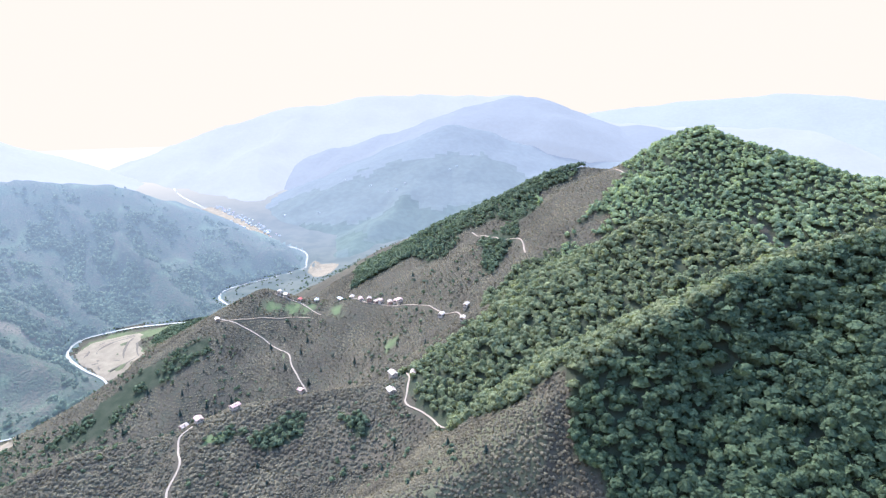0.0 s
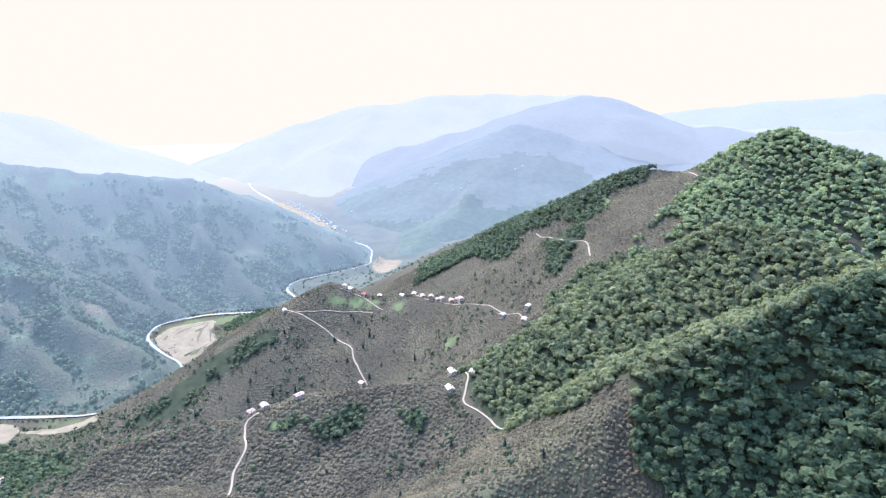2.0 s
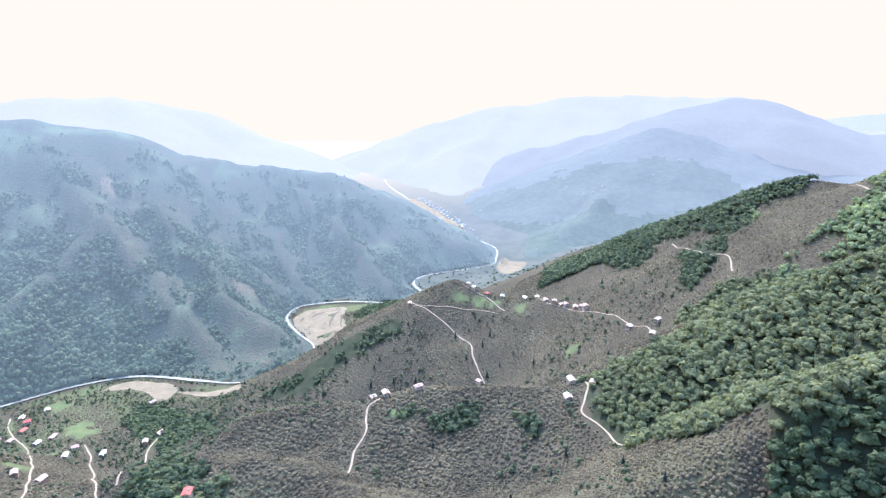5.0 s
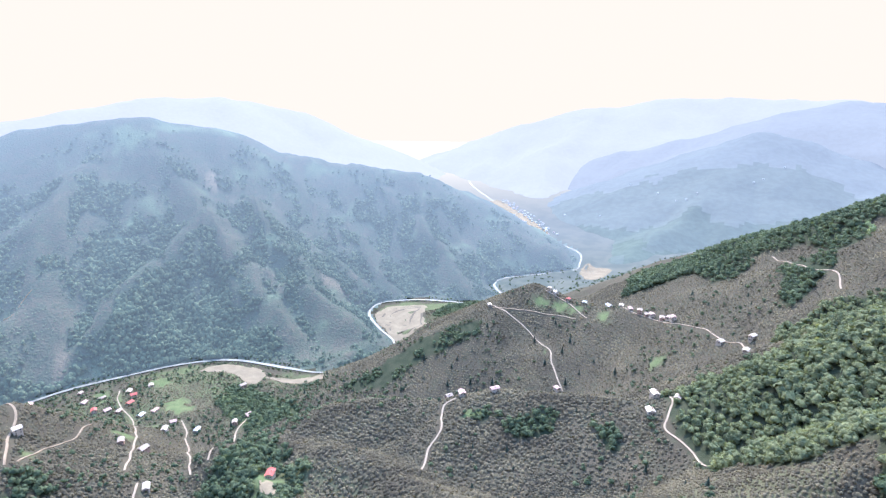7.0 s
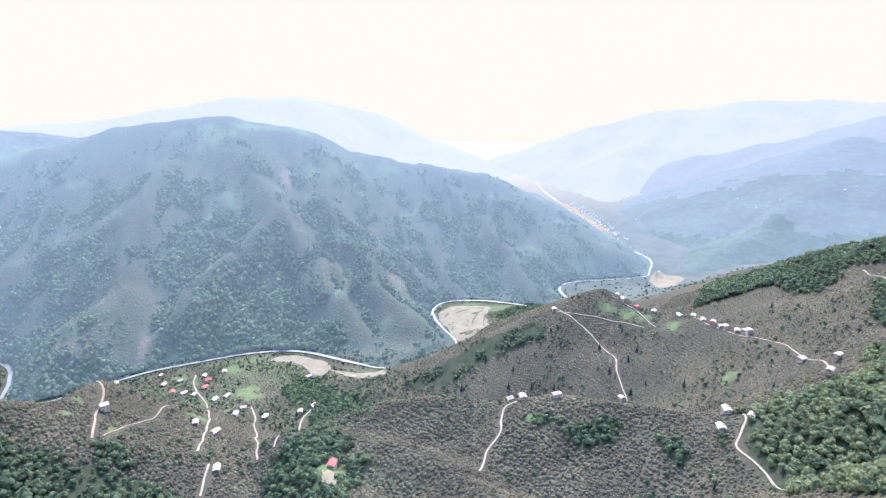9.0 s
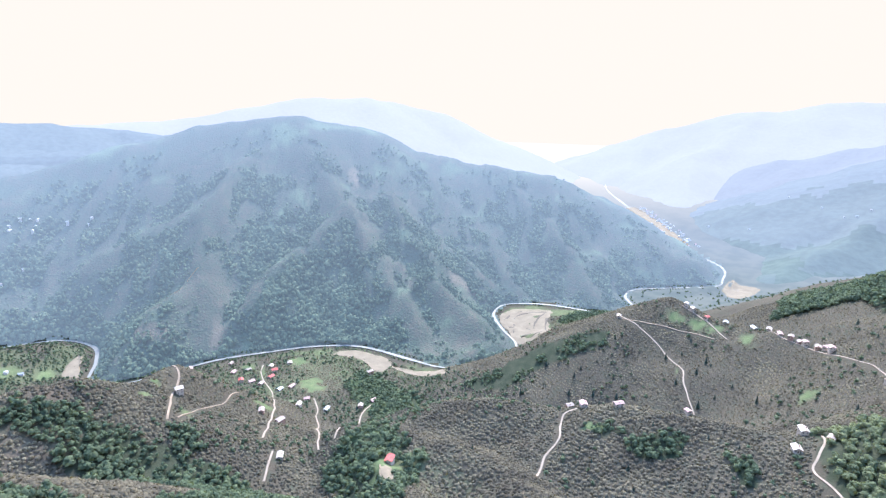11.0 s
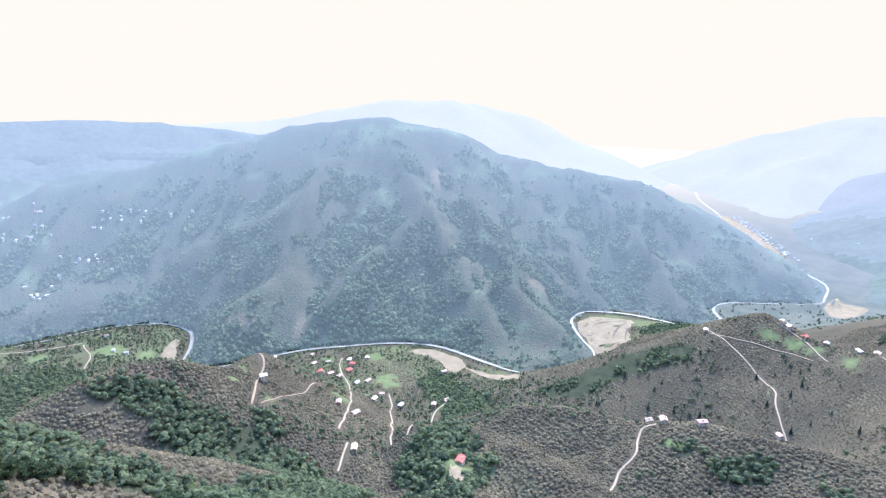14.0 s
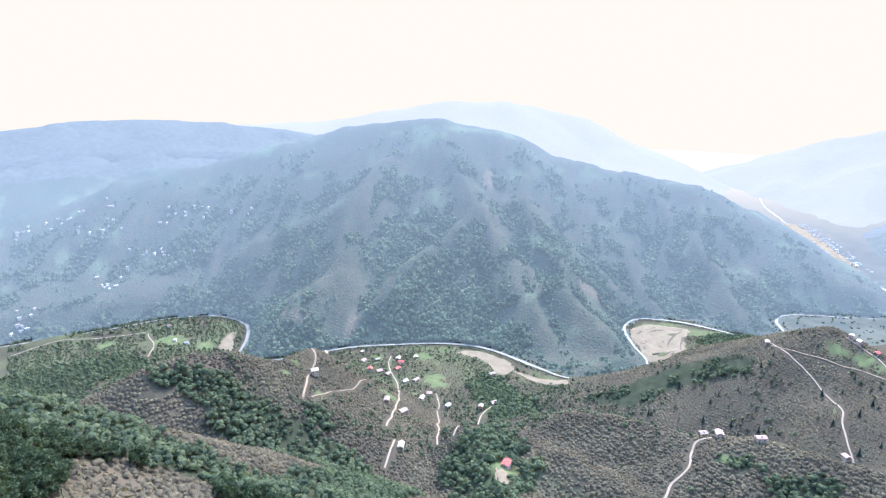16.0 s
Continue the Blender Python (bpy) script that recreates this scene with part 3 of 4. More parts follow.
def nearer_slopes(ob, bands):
    """Gives the nearer slopes of a backdrop a weaker painted haze glow, band by band."""
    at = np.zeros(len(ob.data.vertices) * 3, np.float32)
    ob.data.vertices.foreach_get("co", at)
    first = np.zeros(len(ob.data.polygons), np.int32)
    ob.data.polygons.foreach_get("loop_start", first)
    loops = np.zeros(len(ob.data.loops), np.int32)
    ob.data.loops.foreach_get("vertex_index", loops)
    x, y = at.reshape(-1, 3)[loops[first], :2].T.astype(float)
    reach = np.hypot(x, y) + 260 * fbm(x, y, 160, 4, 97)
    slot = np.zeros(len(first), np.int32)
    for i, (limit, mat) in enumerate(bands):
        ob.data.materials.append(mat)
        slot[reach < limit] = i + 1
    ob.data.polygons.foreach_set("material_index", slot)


nearer_slopes(valley_range, [(2300, haze_material("valley_slopes", (0.155, 0.144, 0.146), 1.0, (0.06, 0.066, 0.052))), (2020, haze_material("mid_haze_slopes", (0.112, 0.107, 0.109), 1.0, (0.062, 0.07, 0.052))),
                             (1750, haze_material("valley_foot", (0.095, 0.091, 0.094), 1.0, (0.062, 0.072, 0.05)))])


# ---- river, sand and lanes ----
def smooth_line(line, step):
    """Points every step metres along a smooth curve through the line's points."""
    p = np.array(line, float)
    p = np.vstack([2 * p[0] - p[1], p, 2 * p[-1] - p[-2]])
    out = []
    for i in range(1, len(p) - 2):
        a, b, c, d = p[i - 1:i + 3]
        n = max(2, int(np.linalg.norm(c - b) / step))
        t = np.linspace(0, 1, n, endpoint=False)[:, None]
        out.append(0.5 * (2 * b + (c - a) * t + (2 * a - 5 * b + 4 * c - d) * t ** 2 + (3 * b - a - 3 * c + d) * t ** 3))
    return np.vstack(out + [p[-2:-1]])


def sides(line, width):
    q = np.gradient(line, axis=0)
    q /= np.linalg.norm(q, axis=1)[:, None] + 1e-9
    s = np.stack([-q[:, 1], q[:, 0]], -1) * np.asarray(width).reshape(-1, 1) / 2
    return line + s, line - s


def water_material():
    m, n, b = material("river_water", 0.5, 0.25)
    n.links.new(mixed(n, stretch(n, noise_at(n, 0.05, 4), 0.35, 0.65), (0.14, 0.125, 0.10), (0.24, 0.21, 0.16)), b.inputs["Base Color"])
    bumped(n, b, noise_at(n, 0.5, 4), 0.25, 0.3)
    return m


def river():
    line = smooth_line(RIVER, 10)
    width = 5.5 + 6 * fbm(line[:, 0], line[:, 1], 120, 2, 15)
    a, b = sides(line, width)
    n = len(line)
    v = np.concatenate([np.column_stack([e, np.full(n, 0.25)]) for e in (a, b)])
    f = np.array([(i, n + i, n + i + 1, i + 1) for i in range(n - 1)])[:, ::-1]
    return tagged(mesh_object("water", v, f, water_material()), "shallow pale river winding through the valley", "river", kind="structure")


def lane(name, line, width, mat):
    """A concrete lane: a slab laid on the slope, with side faces."""
    p = smooth_line(line, 4)
    sway = np.minimum(1, np.minimum(np.arange(len(p)), np.arange(len(p))[::-1]) / 6)[:, None]
    p = p + sway * 6 * np.stack([fbm(p[:, 0], p[:, 1], 48, 2, 23), fbm(p[:, 0], p[:, 1], 48, 2, 29)], -1)
    a, b = sides(p, width * (1 + 0.25 * fbm(p[:, 0], p[:, 1], 15, 2, 3)))
    za, zb = height(a[:, 0], a[:, 1], LAND), height(b[:, 0], b[:, 1], LAND)
    mid = height(p[:, 0], p[:, 1], LAND)
    za, zb = np.maximum(za, mid) * 0.6 + mid * 0.4 + 0.5, np.maximum(zb, mid) * 0.6 + mid * 0.4 + 0.5
    n = len(p)
    v = np.concatenate([np.column_stack([a, za - 1.2]), np.column_stack([a, za]), np.column_stack([b, zb]), np.column_stack([b, zb - 1.2])])
    f = [(k * n + i, k * n + i + 1, (k + 1) * n + i + 1, (k + 1) * n + i) for k in range(3) for i in range(n - 1)]
    return tagged(mesh_object("road", v, np.array(f), mat, False), "narrow pale concrete lane along the slope", "road", kind="structure")


def sand_field(name, outline, mat):
    """A low gravel sheet with a ragged edge, from rings between its middle and its outline."""
    p = smooth_line(outline + outline[:1], 6)[:-1]
    c = p.mean(0)
    rings = []
    for k, s in enumerate((0.03, 0.25, 0.5, 0.75, 0.92, 1.0)):
        q = c + (p - c) * s + (np.stack([fbm(p[:, 0], p[:, 1], 18, 3, 1), fbm(p[:, 0], p[:, 1], 18, 3, 2)], -1) * 9 if k > 3 else 0)
        z = height(q[:, 0], q[:, 1], LAND) + (0.5 + 0.5 * fbm(q[:, 0], q[:, 1], 14, 3, 5) if k < 5 else -0.4)
        rings.append(np.column_stack([q, np.maximum(z, 0.6 if k < 5 else -0.5)]))
    rings = [np.vstack([r, r[:1]]) for r in rings]
    f = grid_faces(len(rings), len(rings[0]))
    ob = mesh_object(name, np.concatenate(rings), f, mat)
    return tagged(ob, "pale dry gravel beside the river", "gravel", kind="structure")


CONCRETE = plain("lane_concrete", (0.27, 0.195, 0.125), 0.8, 0.3, 0.2, 0.6)
GRAVEL = plain("river_gravel", (0.185, 0.138, 0.082), 0.9, 0.2, 0.3, 0.35)
TRACK = plain("dirt_track", (0.24, 0.17, 0.105), 0.9, 0.2, 0.3, 0.5)
river()
for key, line in LANES.items():
    lane(key, line, 1.6 if "track" in key else 1.9, TRACK if "track" in key or key in ("west_lane", "crest_lane") else CONCRETE)
for key, outline in SAND.items():
    sand_field(key, outline, GRAVEL)
DAMP = plain("damp_gravel", (0.105, 0.080, 0.052), 0.9, 0.2, 0.3, 0.4)
PIT_TRACKS = [[(-610, 940), (-640, 985), (-655, 1020), (-640, 1050), (-612, 1072)], [(-590, 925), (-575, 960), (-600, 1010), (-610, 1060)], [(-665, 985), (-672, 1030), (-648, 1065), (-620, 1082)],
              [(-560, 915), (-548, 955), (-570, 1000), (-588, 1030)], [(-640, 960), (-600, 975), (-560, 965)]]
for line in PIT_TRACKS:
    lane("pit_track", line, 4.5, DAMP)


# ---- plants ----
def leaf_material(name, dark, light, rough=0.6, spec=0.35, by_object=False, through_leaf=0.35, shade=0.7, patch=0.09, relief=1.0, hazed=False):
    """Foliage: every spray its own green, patches of lighter and darker plants, and leaves that let some light through."""
    m, n, b = material(name, rough, spec)
    geo, info = n.nodes.new("ShaderNodeNewGeometry"), n.nodes.new("ShaderNodeObjectInfo")
    rand = info.outputs["Random"] if by_object else geo.outputs["Random Per Island"]
    color = mixed(n, stretch(n, noise_at(n, patch, 3), 0.3, 0.7), tuple(0.8 * v for v in dark), tuple(1.1 * v for v in light))
    color = mixed(n, 0.45, color, mixed(n, rand, dark, light))
    # Noise blotches darken the leaf colour, imitating shaded gaps between leaves.
    color = mixed(n, stretch(n, noise_at(n, 0.9, 4), 0.38, 0.66, 0, shade), color, tuple(0.6 * v for v in dark))
    n.links.new(color, b.inputs["Base Color"])
    # Distance haze is painted into the leaf colour and emission.
    if hazed:
        paint_haze(n, b, color)
    bumped(n, b, noise_at(n, 1.3, 5), relief, 1.5)
    leaf, both = n.nodes.new("ShaderNodeBsdfTranslucent"), n.nodes.new("ShaderNodeMixShader")
    warm = n.nodes.new("ShaderNodeVectorMath")
    warm.operation, warm.inputs[1].default_value = "MULTIPLY", (1.25, 1.3, 0.8)
    n.links.new(color, warm.inputs[0])
    n.links.new(warm.outputs[0], leaf.inputs["Color"])
    both.inputs[0].default_value = through_leaf
    n.links.new(b.outputs[0], both.inputs[1])
    n.links.new(leaf.outputs[0], both.inputs[2])
    n.links.new(both.outputs[0], n.nodes["Material Output"].inputs["Surface"])
    return m


ICO = None


def ico():
    global ICO
    if ICO is None:
        bm = bmesh.new()
        bmesh.ops.create_icosphere(bm, subdivisions=1, radius=1)
        bm.verts.ensure_lookup_table()
        ICO = np.array([v.co[:] for v in bm.verts]), np.array([[v.index for v in f.verts] for f in bm.faces])
        bm.free()
    return ICO


DOME_V = np.array([(0, 0, 1)] + [(0.80 * math.cos(a), 0.80 * math.sin(a), 0.58) for a in np.arange(5) * 2 * math.pi / 5]
                  + [(math.cos(a), math.sin(a), -0.15) for a in np.arange(5) * 2 * math.pi / 5 + 0.6])
DOME_F = np.array([(0, 1 + i, 1 + (i + 1) % 5) for i in range(5)] + [(1 + i, 6 + i, 1 + (i + 1) % 5) for i in range(5)]
                  + [(1 + (i + 1) % 5, 6 + i, 6 + (i + 1) % 5) for i in range(5)])


BUSH_V = np.array([(0, 0, 0.95), (0.85, 0, 0), (0, 0.85, 0), (-0.85, 0, 0), (0, -0.85, 0)])
BUSH_F = np.array([(0, 1, 2), (0, 2, 3), (0, 3, 4), (0, 4, 1)])


MOUND_V = np.array([(0, 0, 1.0)] + [(0.72 * math.cos(a), 0.72 * math.sin(a), 0.70) for a in np.arange(4) * math.pi / 2] + [(math.cos(a), math.sin(a), -0.1) for a in np.arange(4) * math.pi / 2 + 0.5])
MOUND_F = np.array([(0, 1 + i, 1 + (i + 1) % 4) for i in range(4)] + [(1 + i, 5 + i, 1 + (i + 1) % 4) for i in range(4)] + [(1 + (i + 1) % 4, 5 + i, 5 + (i + 1) % 4) for i in range(4)])


def clumps(name, centers, sizes, shape, per, leaf, mat, rng, low=-0.2, jitter=0.22, body=0.92):
    """Many leafy clumps in one mesh: an uneven rounded body at each centre, with leaf sprays standing out of it."""
    V, F = shape
    n, k = len(centers), len(V)
    turn = rng.uniform(0, 2 * math.pi, n)
    v = V[None] * (1 + rng.uniform(-jitter, jitter, (n, k, 1))) * body
    c, s = np.cos(turn)[:, None], np.sin(turn)[:, None]
    v = np.stack([v[..., 0] * c - v[..., 1] * s, v[..., 0] * s + v[..., 1] * c, v[..., 2]], -1) * sizes[:, None, :] + centers[:, None, :]
    f = (F[None] + (np.arange(n) * k)[:, None, None]).reshape(-1, 3)
    sv, sf = sprays(centers, sizes, per, leaf, rng, low)
    ob = mesh_object(name, np.concatenate([v.reshape(-1, 3), sv]), np.concatenate([f, sf + n * k]), mat, False)
    ob.data.polygons.foreach_set("use_smooth", np.arange(len(f) + len(sf)) < len(f))
    return ob


def sprays(centers, sizes, per, leaf, rng, low=-0.2):
    """Leaf sprays: small triangles that stand out of the clumps, each at its own tilt."""
    n = len(centers)
    w = rng.normal(0, 1, (n, per, 3))
    w /= np.linalg.norm(w, axis=2)[..., None]
    w[..., 2] = np.where(w[..., 2] < low, -w[..., 2], w[..., 2])
    s = sizes[:, None, :]
    base = centers[:, None, :] + w * s * rng.uniform(0.80, 1.22, (n, per, 1))
    u = rng.normal(0, 1, (n, per, 3))
    u -= 0.75 * (u * w).sum(2)[..., None] * w
    q = np.cross(w, u) + 0.35 * rng.normal(0, 1, (n, per, 3))
    u, q = u * s * leaf, q * s * leaf
    v = np.stack([base - 0.55 * u - 0.4 * q, base + 0.6 * u - 0.35 * q, base + 0.75 * q], 2)
    f = np.arange(n * per * 3).reshape(-1, 3)
    return v.reshape(-1, 3), f


def crowns(x, y, z, size, rng, lobes):
    """Centres and sizes of the leaf clumps of many broadleaf crowns."""
    n = len(x)
    a, r = rng.uniform(0, 2 * math.pi, (n, lobes)), np.sqrt(rng.uniform(0, 1, (n, lobes))) * 0.52
    up = rng.uniform(0.45, 1.25, (n, lobes)) - 0.5 * r
    big = rng.uniform(0.26, 0.50, (n, lobes))
    big[:, 0], r[:, 0] = rng.uniform(0.55, 0.70, n), 0.1
    up[:, 0] = rng.uniform(0.55, 0.80, n)
    s = size[:, None]
    centers = np.stack([x[:, None] + np.cos(a) * r * s, y[:, None] + np.sin(a) * r * s, z[:, None] + up * s], -1).reshape(-1, 3)
    sizes = np.stack([big * s, big * s, big * s * rng.uniform(0.7, 1.0, (n, lobes))], -1).reshape(-1, 3)
    return centers, sizes


def lattice(x0, x1, y0, y1, step, rng, wobble=0.45):
    x, y = np.meshgrid(np.arange(x0, x1, step), np.arange(y0, y1, step))
    x, y = x.ravel(), y.ravel()
    return x + rng.uniform(-wobble, wobble, x.size) * step, y + rng.uniform(-wobble, wobble, x.size) * step


def on_lanes(x, y, margin):
    out = np.zeros(x.shape, bool)
    for line in LANES.values():
        out |= nearest(x, y, line) < margin
    for outline in SAND.values():
        out |= inside(x, y, outline)
    return out


LEAF = leaf_material("broadleaf", (0.076, 0.094, 0.054), (0.300, 0.290, 0.130), 0.75, 0.10, through_leaf=0.36, shade=0.35, patch=0.06, relief=0.6)
HAZEL = leaf_material("hazel_leaf", (0.072, 0.058, 0.042), (0.216, 0.172, 0.100), 0.9, 0.05, through_leaf=0.25, shade=0.35, patch=0.02, relief=0.4)
SCRUB_LEAF = leaf_material("scrub_leaf", (0.046, 0.062, 0.038), (0.160, 0.176, 0.092), 0.9, 0.05, through_leaf=0.04, shade=0.3, patch=0.02, relief=0.5, hazed=True)
COPSE_LEAF = leaf_material("copse_leaf", (0.054, 0.072, 0.044), (0.178, 0.188, 0.088), 0.8, 0.08, through_leaf=0.3, shade=0.35, patch=0.05, relief=0.6)
BARK = plain("bark", (0.11, 0.085, 0.06), 0.9, 0.2, 0.4, 6)


def wood_places():
    """Where the trees of the woods stand, the nearest first; closest together on the near spur and in the copses."""
    rng = np.random.default_rng(11)
    x, y = lattice(-60, 560, -90, 1170, 6.6, rng)
    sx, sy = lattice(-760, -60, -90, 1170, 5.2, rng)
    wx, wy = lattice(-1150, -760, -200, 190, 7.2, rng)
    x, y = np.concatenate([x, sx, wx]), np.concatenate([y, sy, wy])
    keep = woods(x, y) & (np.hypot(x, y) > 95) & ~on_lanes(x, y, 6) & ~inside(x, y, WOODS["near_spur"])
    chance = rng.uniform(0, 1, x.size)
    sparse = inside(x, y, WOODS["valley_wood"]) | inside(x, y, WOODS["knoll_wood"]) | inside(x, y, WOODS["red_spur"]) | inside(x, y, WOODS["foot_wood"])
    keep &= ~(sparse & (chance < 0.25)) & ~(inside(x, y, WOODS["knoll_wood"]) & (fbm(x, y, 28, 2, 87) < 0.02)) & ~((np.hypot(x, y) > 640) & (chance < 0.06)) & (np.hypot(x + 340, y - 320) > 16)
    nx, ny = lattice(50, 440, 110, 370, 5.2, rng)
    dense = inside(*ragged(nx, ny), WOODS["near_spur"]) & (np.hypot(nx, ny) < 460)
    x, y = np.concatenate([x[keep], nx[dense]]), np.concatenate([y[keep], ny[dense]])
    order = np.argsort(np.hypot(x, y) + np.where(np.abs(np.arctan2(-x, y) - 0.5) > 1.25, 2000, 0))
    return x[order], y[order], rng


def wood_stuff(name, x, y, rng, mat, label, lobes=5, per=17, leaf=0.34):
    """The woods beyond the nearest trees: crowns of several clumps of leaf sprays each."""
    z = height(x, y, LAND)
    size = rng.uniform(4.2, 7.4, x.size) * (1 + 0.5 * fbm(x, y, 45, 2, 19)) * np.where((x < -180) | (x < -60) & (y < 520), 0.80, 1.0)
    c, s = crowns(x, y, z, size, rng, lobes)
    ob = clumps(name, c, s, (DOME_V, DOME_F), per, leaf, mat, rng, jitter=0.36, body=0.85)
    return tagged(ob, label, "forest", kind="stuff")


def to_rows(x, y, drop):
    """Moves places up or down the slope into rows that follow its contours, each row a drop below the next."""
    z = height(x, y, LAND)
    gx, gy = (height(x + 3, y, LAND) - z) / 3, (height(x, y + 3, LAND) - z) / 3
    steep = gx * gx + gy * gy + 0.04
    step = np.clip((np.round(z / drop) * drop - z) / steep, -4, 4) * np.clip(steep * 12 - 0.6, 0, 0.55)
    return x + gx * step, y + gy * step


def hazel_stuff():
    """Hazel bushes in uneven rows on the slopes on this side of the river."""
    rng = np.random.default_rng(12)
    x, y = lattice(-1120, 330, -60, 1120, 3.6, rng, 0.4)
    nx, ny = lattice(-130, 130, 200, 430, 2.3, rng, 0.4)
    fine = (np.abs(x) < 130) & (y > 200) & (y < 430)
    x, y = np.concatenate([x[~fine], nx]), np.concatenate([y[~fine], ny])
    d, a = np.hypot(x, y), np.arctan2(-x, y)
    keep = (d > 150) & (d < 1200) & (a > radians(-32)) & (a < radians(104))
    x, y = to_rows(x[keep], y[keep], 1.9)
    keep = ~woods(x, y) & (meadows(x, y) < 0.4) & ~on_lanes(x, y, 3.4) & ~across_river(x, y) & (nearest(x, y, RIVER) > 30)
    keep &= (fbm(x, y, 40, 3, 33) > -0.55)
    dry = np.zeros(x.shape, bool)
    for outline in ORCHARDS + DRY_AND_LIT_SLOPES:
        dry |= inside(x, y, outline)
    keep &= ~(dry & (rng.uniform(0, 1, x.size) < 0.05))
    x, y = x[keep], y[keep]
    z = height(x, y, LAND)
    d = np.hypot(x, y)
    r = rng.uniform(1.6, 2.9, x.size) * (1 + 0.4 * fbm(x, y, 60, 2, 35))
    r *= np.where(np.abs(x) < 130, np.clip(0.62 + (d - 330) / 700, 0.62, 1.0), 1.0)
    at, size = np.stack([x, y, z - 0.2], -1), np.stack([r, r, r * 0.85], -1)
    for near, shape, per in ((d < 640, (MOUND_V, MOUND_F), 4), (d >= 640, (BUSH_V, BUSH_F), 2)):
        ob = clumps("hazel_bushes", at[near], size[near], shape, per, 0.42, HAZEL, rng, 0.0, 0.25)
        tagged(ob, "brownish hazel bushes planted in rows on the hillsides", "bushes", kind="stuff")


def scrub_stuff():
    """Shrubs and trees on the mountain across the river: crowns close together in its woods, low bushes elsewhere."""
    rng = np.random.default_rng(13)
    x, y = lattice(-2080, -330, -80, 1640, 6.0, rng)
    keep = across_river(x, y) & (nearest(x, y, RIVER) > 12) & (np.hypot(x, y) + rng.uniform(-150, 150, x.size) < 1700)
    x, y = x[keep], y[keep]
    p = scrub_wood(x, y)
    keep = rng.uniform(0, 1, x.size) < np.clip(1.5 * p, 0.72, 1.0)
    x, y, p = x[keep], y[keep], p[keep]
    z = height(x, y, LAND)
    r = rng.uniform(2.8, 6.0, x.size) * np.clip(0.30 + 0.95 * p, 0.40, 1.2)
    tall = p + rng.uniform(-0.35, 0.35, x.size) > 0.55
    at, size = np.stack([x, y, z + np.where(tall, 0.6 * r, -0.1)], -1), np.stack([r, r, r * np.where(tall, 1.15, 0.8)], -1)
    for some, shape, per in ((tall, (MOUND_V, MOUND_F), 4), (~tall, (BUSH_V, BUSH_F), 2)):
        ob = clumps("mountain_shrubs", at[some], size[some], shape, per, 0.42, SCRUB_LEAF, rng, 0.0, 0.3)
        tagged(ob, "dark green shrubs and small trees on the mountain", "shrubs", kind="stuff")


# Darker broadleaf copy: the near slope's shade is painted into its colour.
LEAF_NEAR = leaf_material("shade_darkened_leaf", (0.042, 0.060, 0.033), (0.122, 0.138, 0.058), 0.75, 0.12, through_leaf=0.25, shade=0.45, patch=0.05, relief=0.6)
WOOD_X, WOOD_Y, WOOD_RNG = wood_places()
ON_SPUR = inside(WOOD_X, WOOD_Y, [(40, 100), (40, 312), (100, 322), (141, 328), (211, 346), (300, 356), (460, 350), (460, 100)])
FAR_WOOD = np.arange(WOOD_X.size) >= 300
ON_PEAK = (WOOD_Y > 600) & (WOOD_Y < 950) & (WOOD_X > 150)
# Broadleaf copy for the peak, paled to paint distance haze into its colour.
LEAF_PEAK = leaf_material("haze_paled_leaf", (0.165, 0.200, 0.120), (0.380, 0.395, 0.185), 0.8, 0.08, through_leaf=0.45, shade=0.25, patch=0.04, relief=0.6)
IN_COPSE = FAR_WOOD & ((WOOD_X < -180) | (WOOD_X < -60) & (WOOD_Y < 520) | (WOOD_Y > 740)) & ~ON_PEAK
ON_RIDGE = FAR_WOOD & ~ON_SPUR & ~ON_PEAK & ~IN_COPSE
wood_stuff("woodland", WOOD_X[ON_RIDGE], WOOD_Y[ON_RIDGE], WOOD_RNG, LEAF, "dense sunlit green broadleaf forest covering the ridge")
wood_stuff("copse_woodland", WOOD_X[IN_COPSE], WOOD_Y[IN_COPSE], WOOD_RNG, COPSE_LEAF, "dark green copses of small broadleaf trees between orchards", 3, 11)
wood_stuff("peak_woodland", WOOD_X[ON_PEAK], WOOD_Y[ON_PEAK], WOOD_RNG, LEAF_PEAK, "green broadleaf forest covering the pointed hilltop, paled as if by haze", 4, 13)
wood_stuff("spur_woodland", WOOD_X[FAR_WOOD & ON_SPUR], WOOD_Y[FAR_WOOD & ON_SPUR], WOOD_RNG, LEAF_NEAR, "green broadleaf forest on the steep near spur, darkened as if shaded", 6, 19, 0.34)
hazel_stuff()
scrub_stuff()


# ---- single trees ----
def part(name, verts, faces, mat, parent, label="", smooth=True):
    ob = mesh_object(name, verts, faces, mat, smooth)
    ob.parent = parent
    return tagged(ob, label) if label else ob


def tube(path, radii, n=6):
    """Rings round a path: a limb or a pole."""
    path = np.array(path, float)
    v = []
    for p, r in zip(path, radii):
        for k in range(n):
            a = 2 * math.pi * k / n
            v.append((p[0] + r * math.cos(a), p[1] + r * math.sin(a), p[2]))
    f = [(i * n + k, i * n + (k + 1) % n, (i + 1) * n + (k + 1) % n, (i + 1) * n + k) for i in range(len(path) - 1) for k in range(n)]
    return np.array(v), np.array(f)


NEEDLE = leaf_material("conifer_needles", (0.028, 0.046, 0.030), (0.050, 0.072, 0.042))


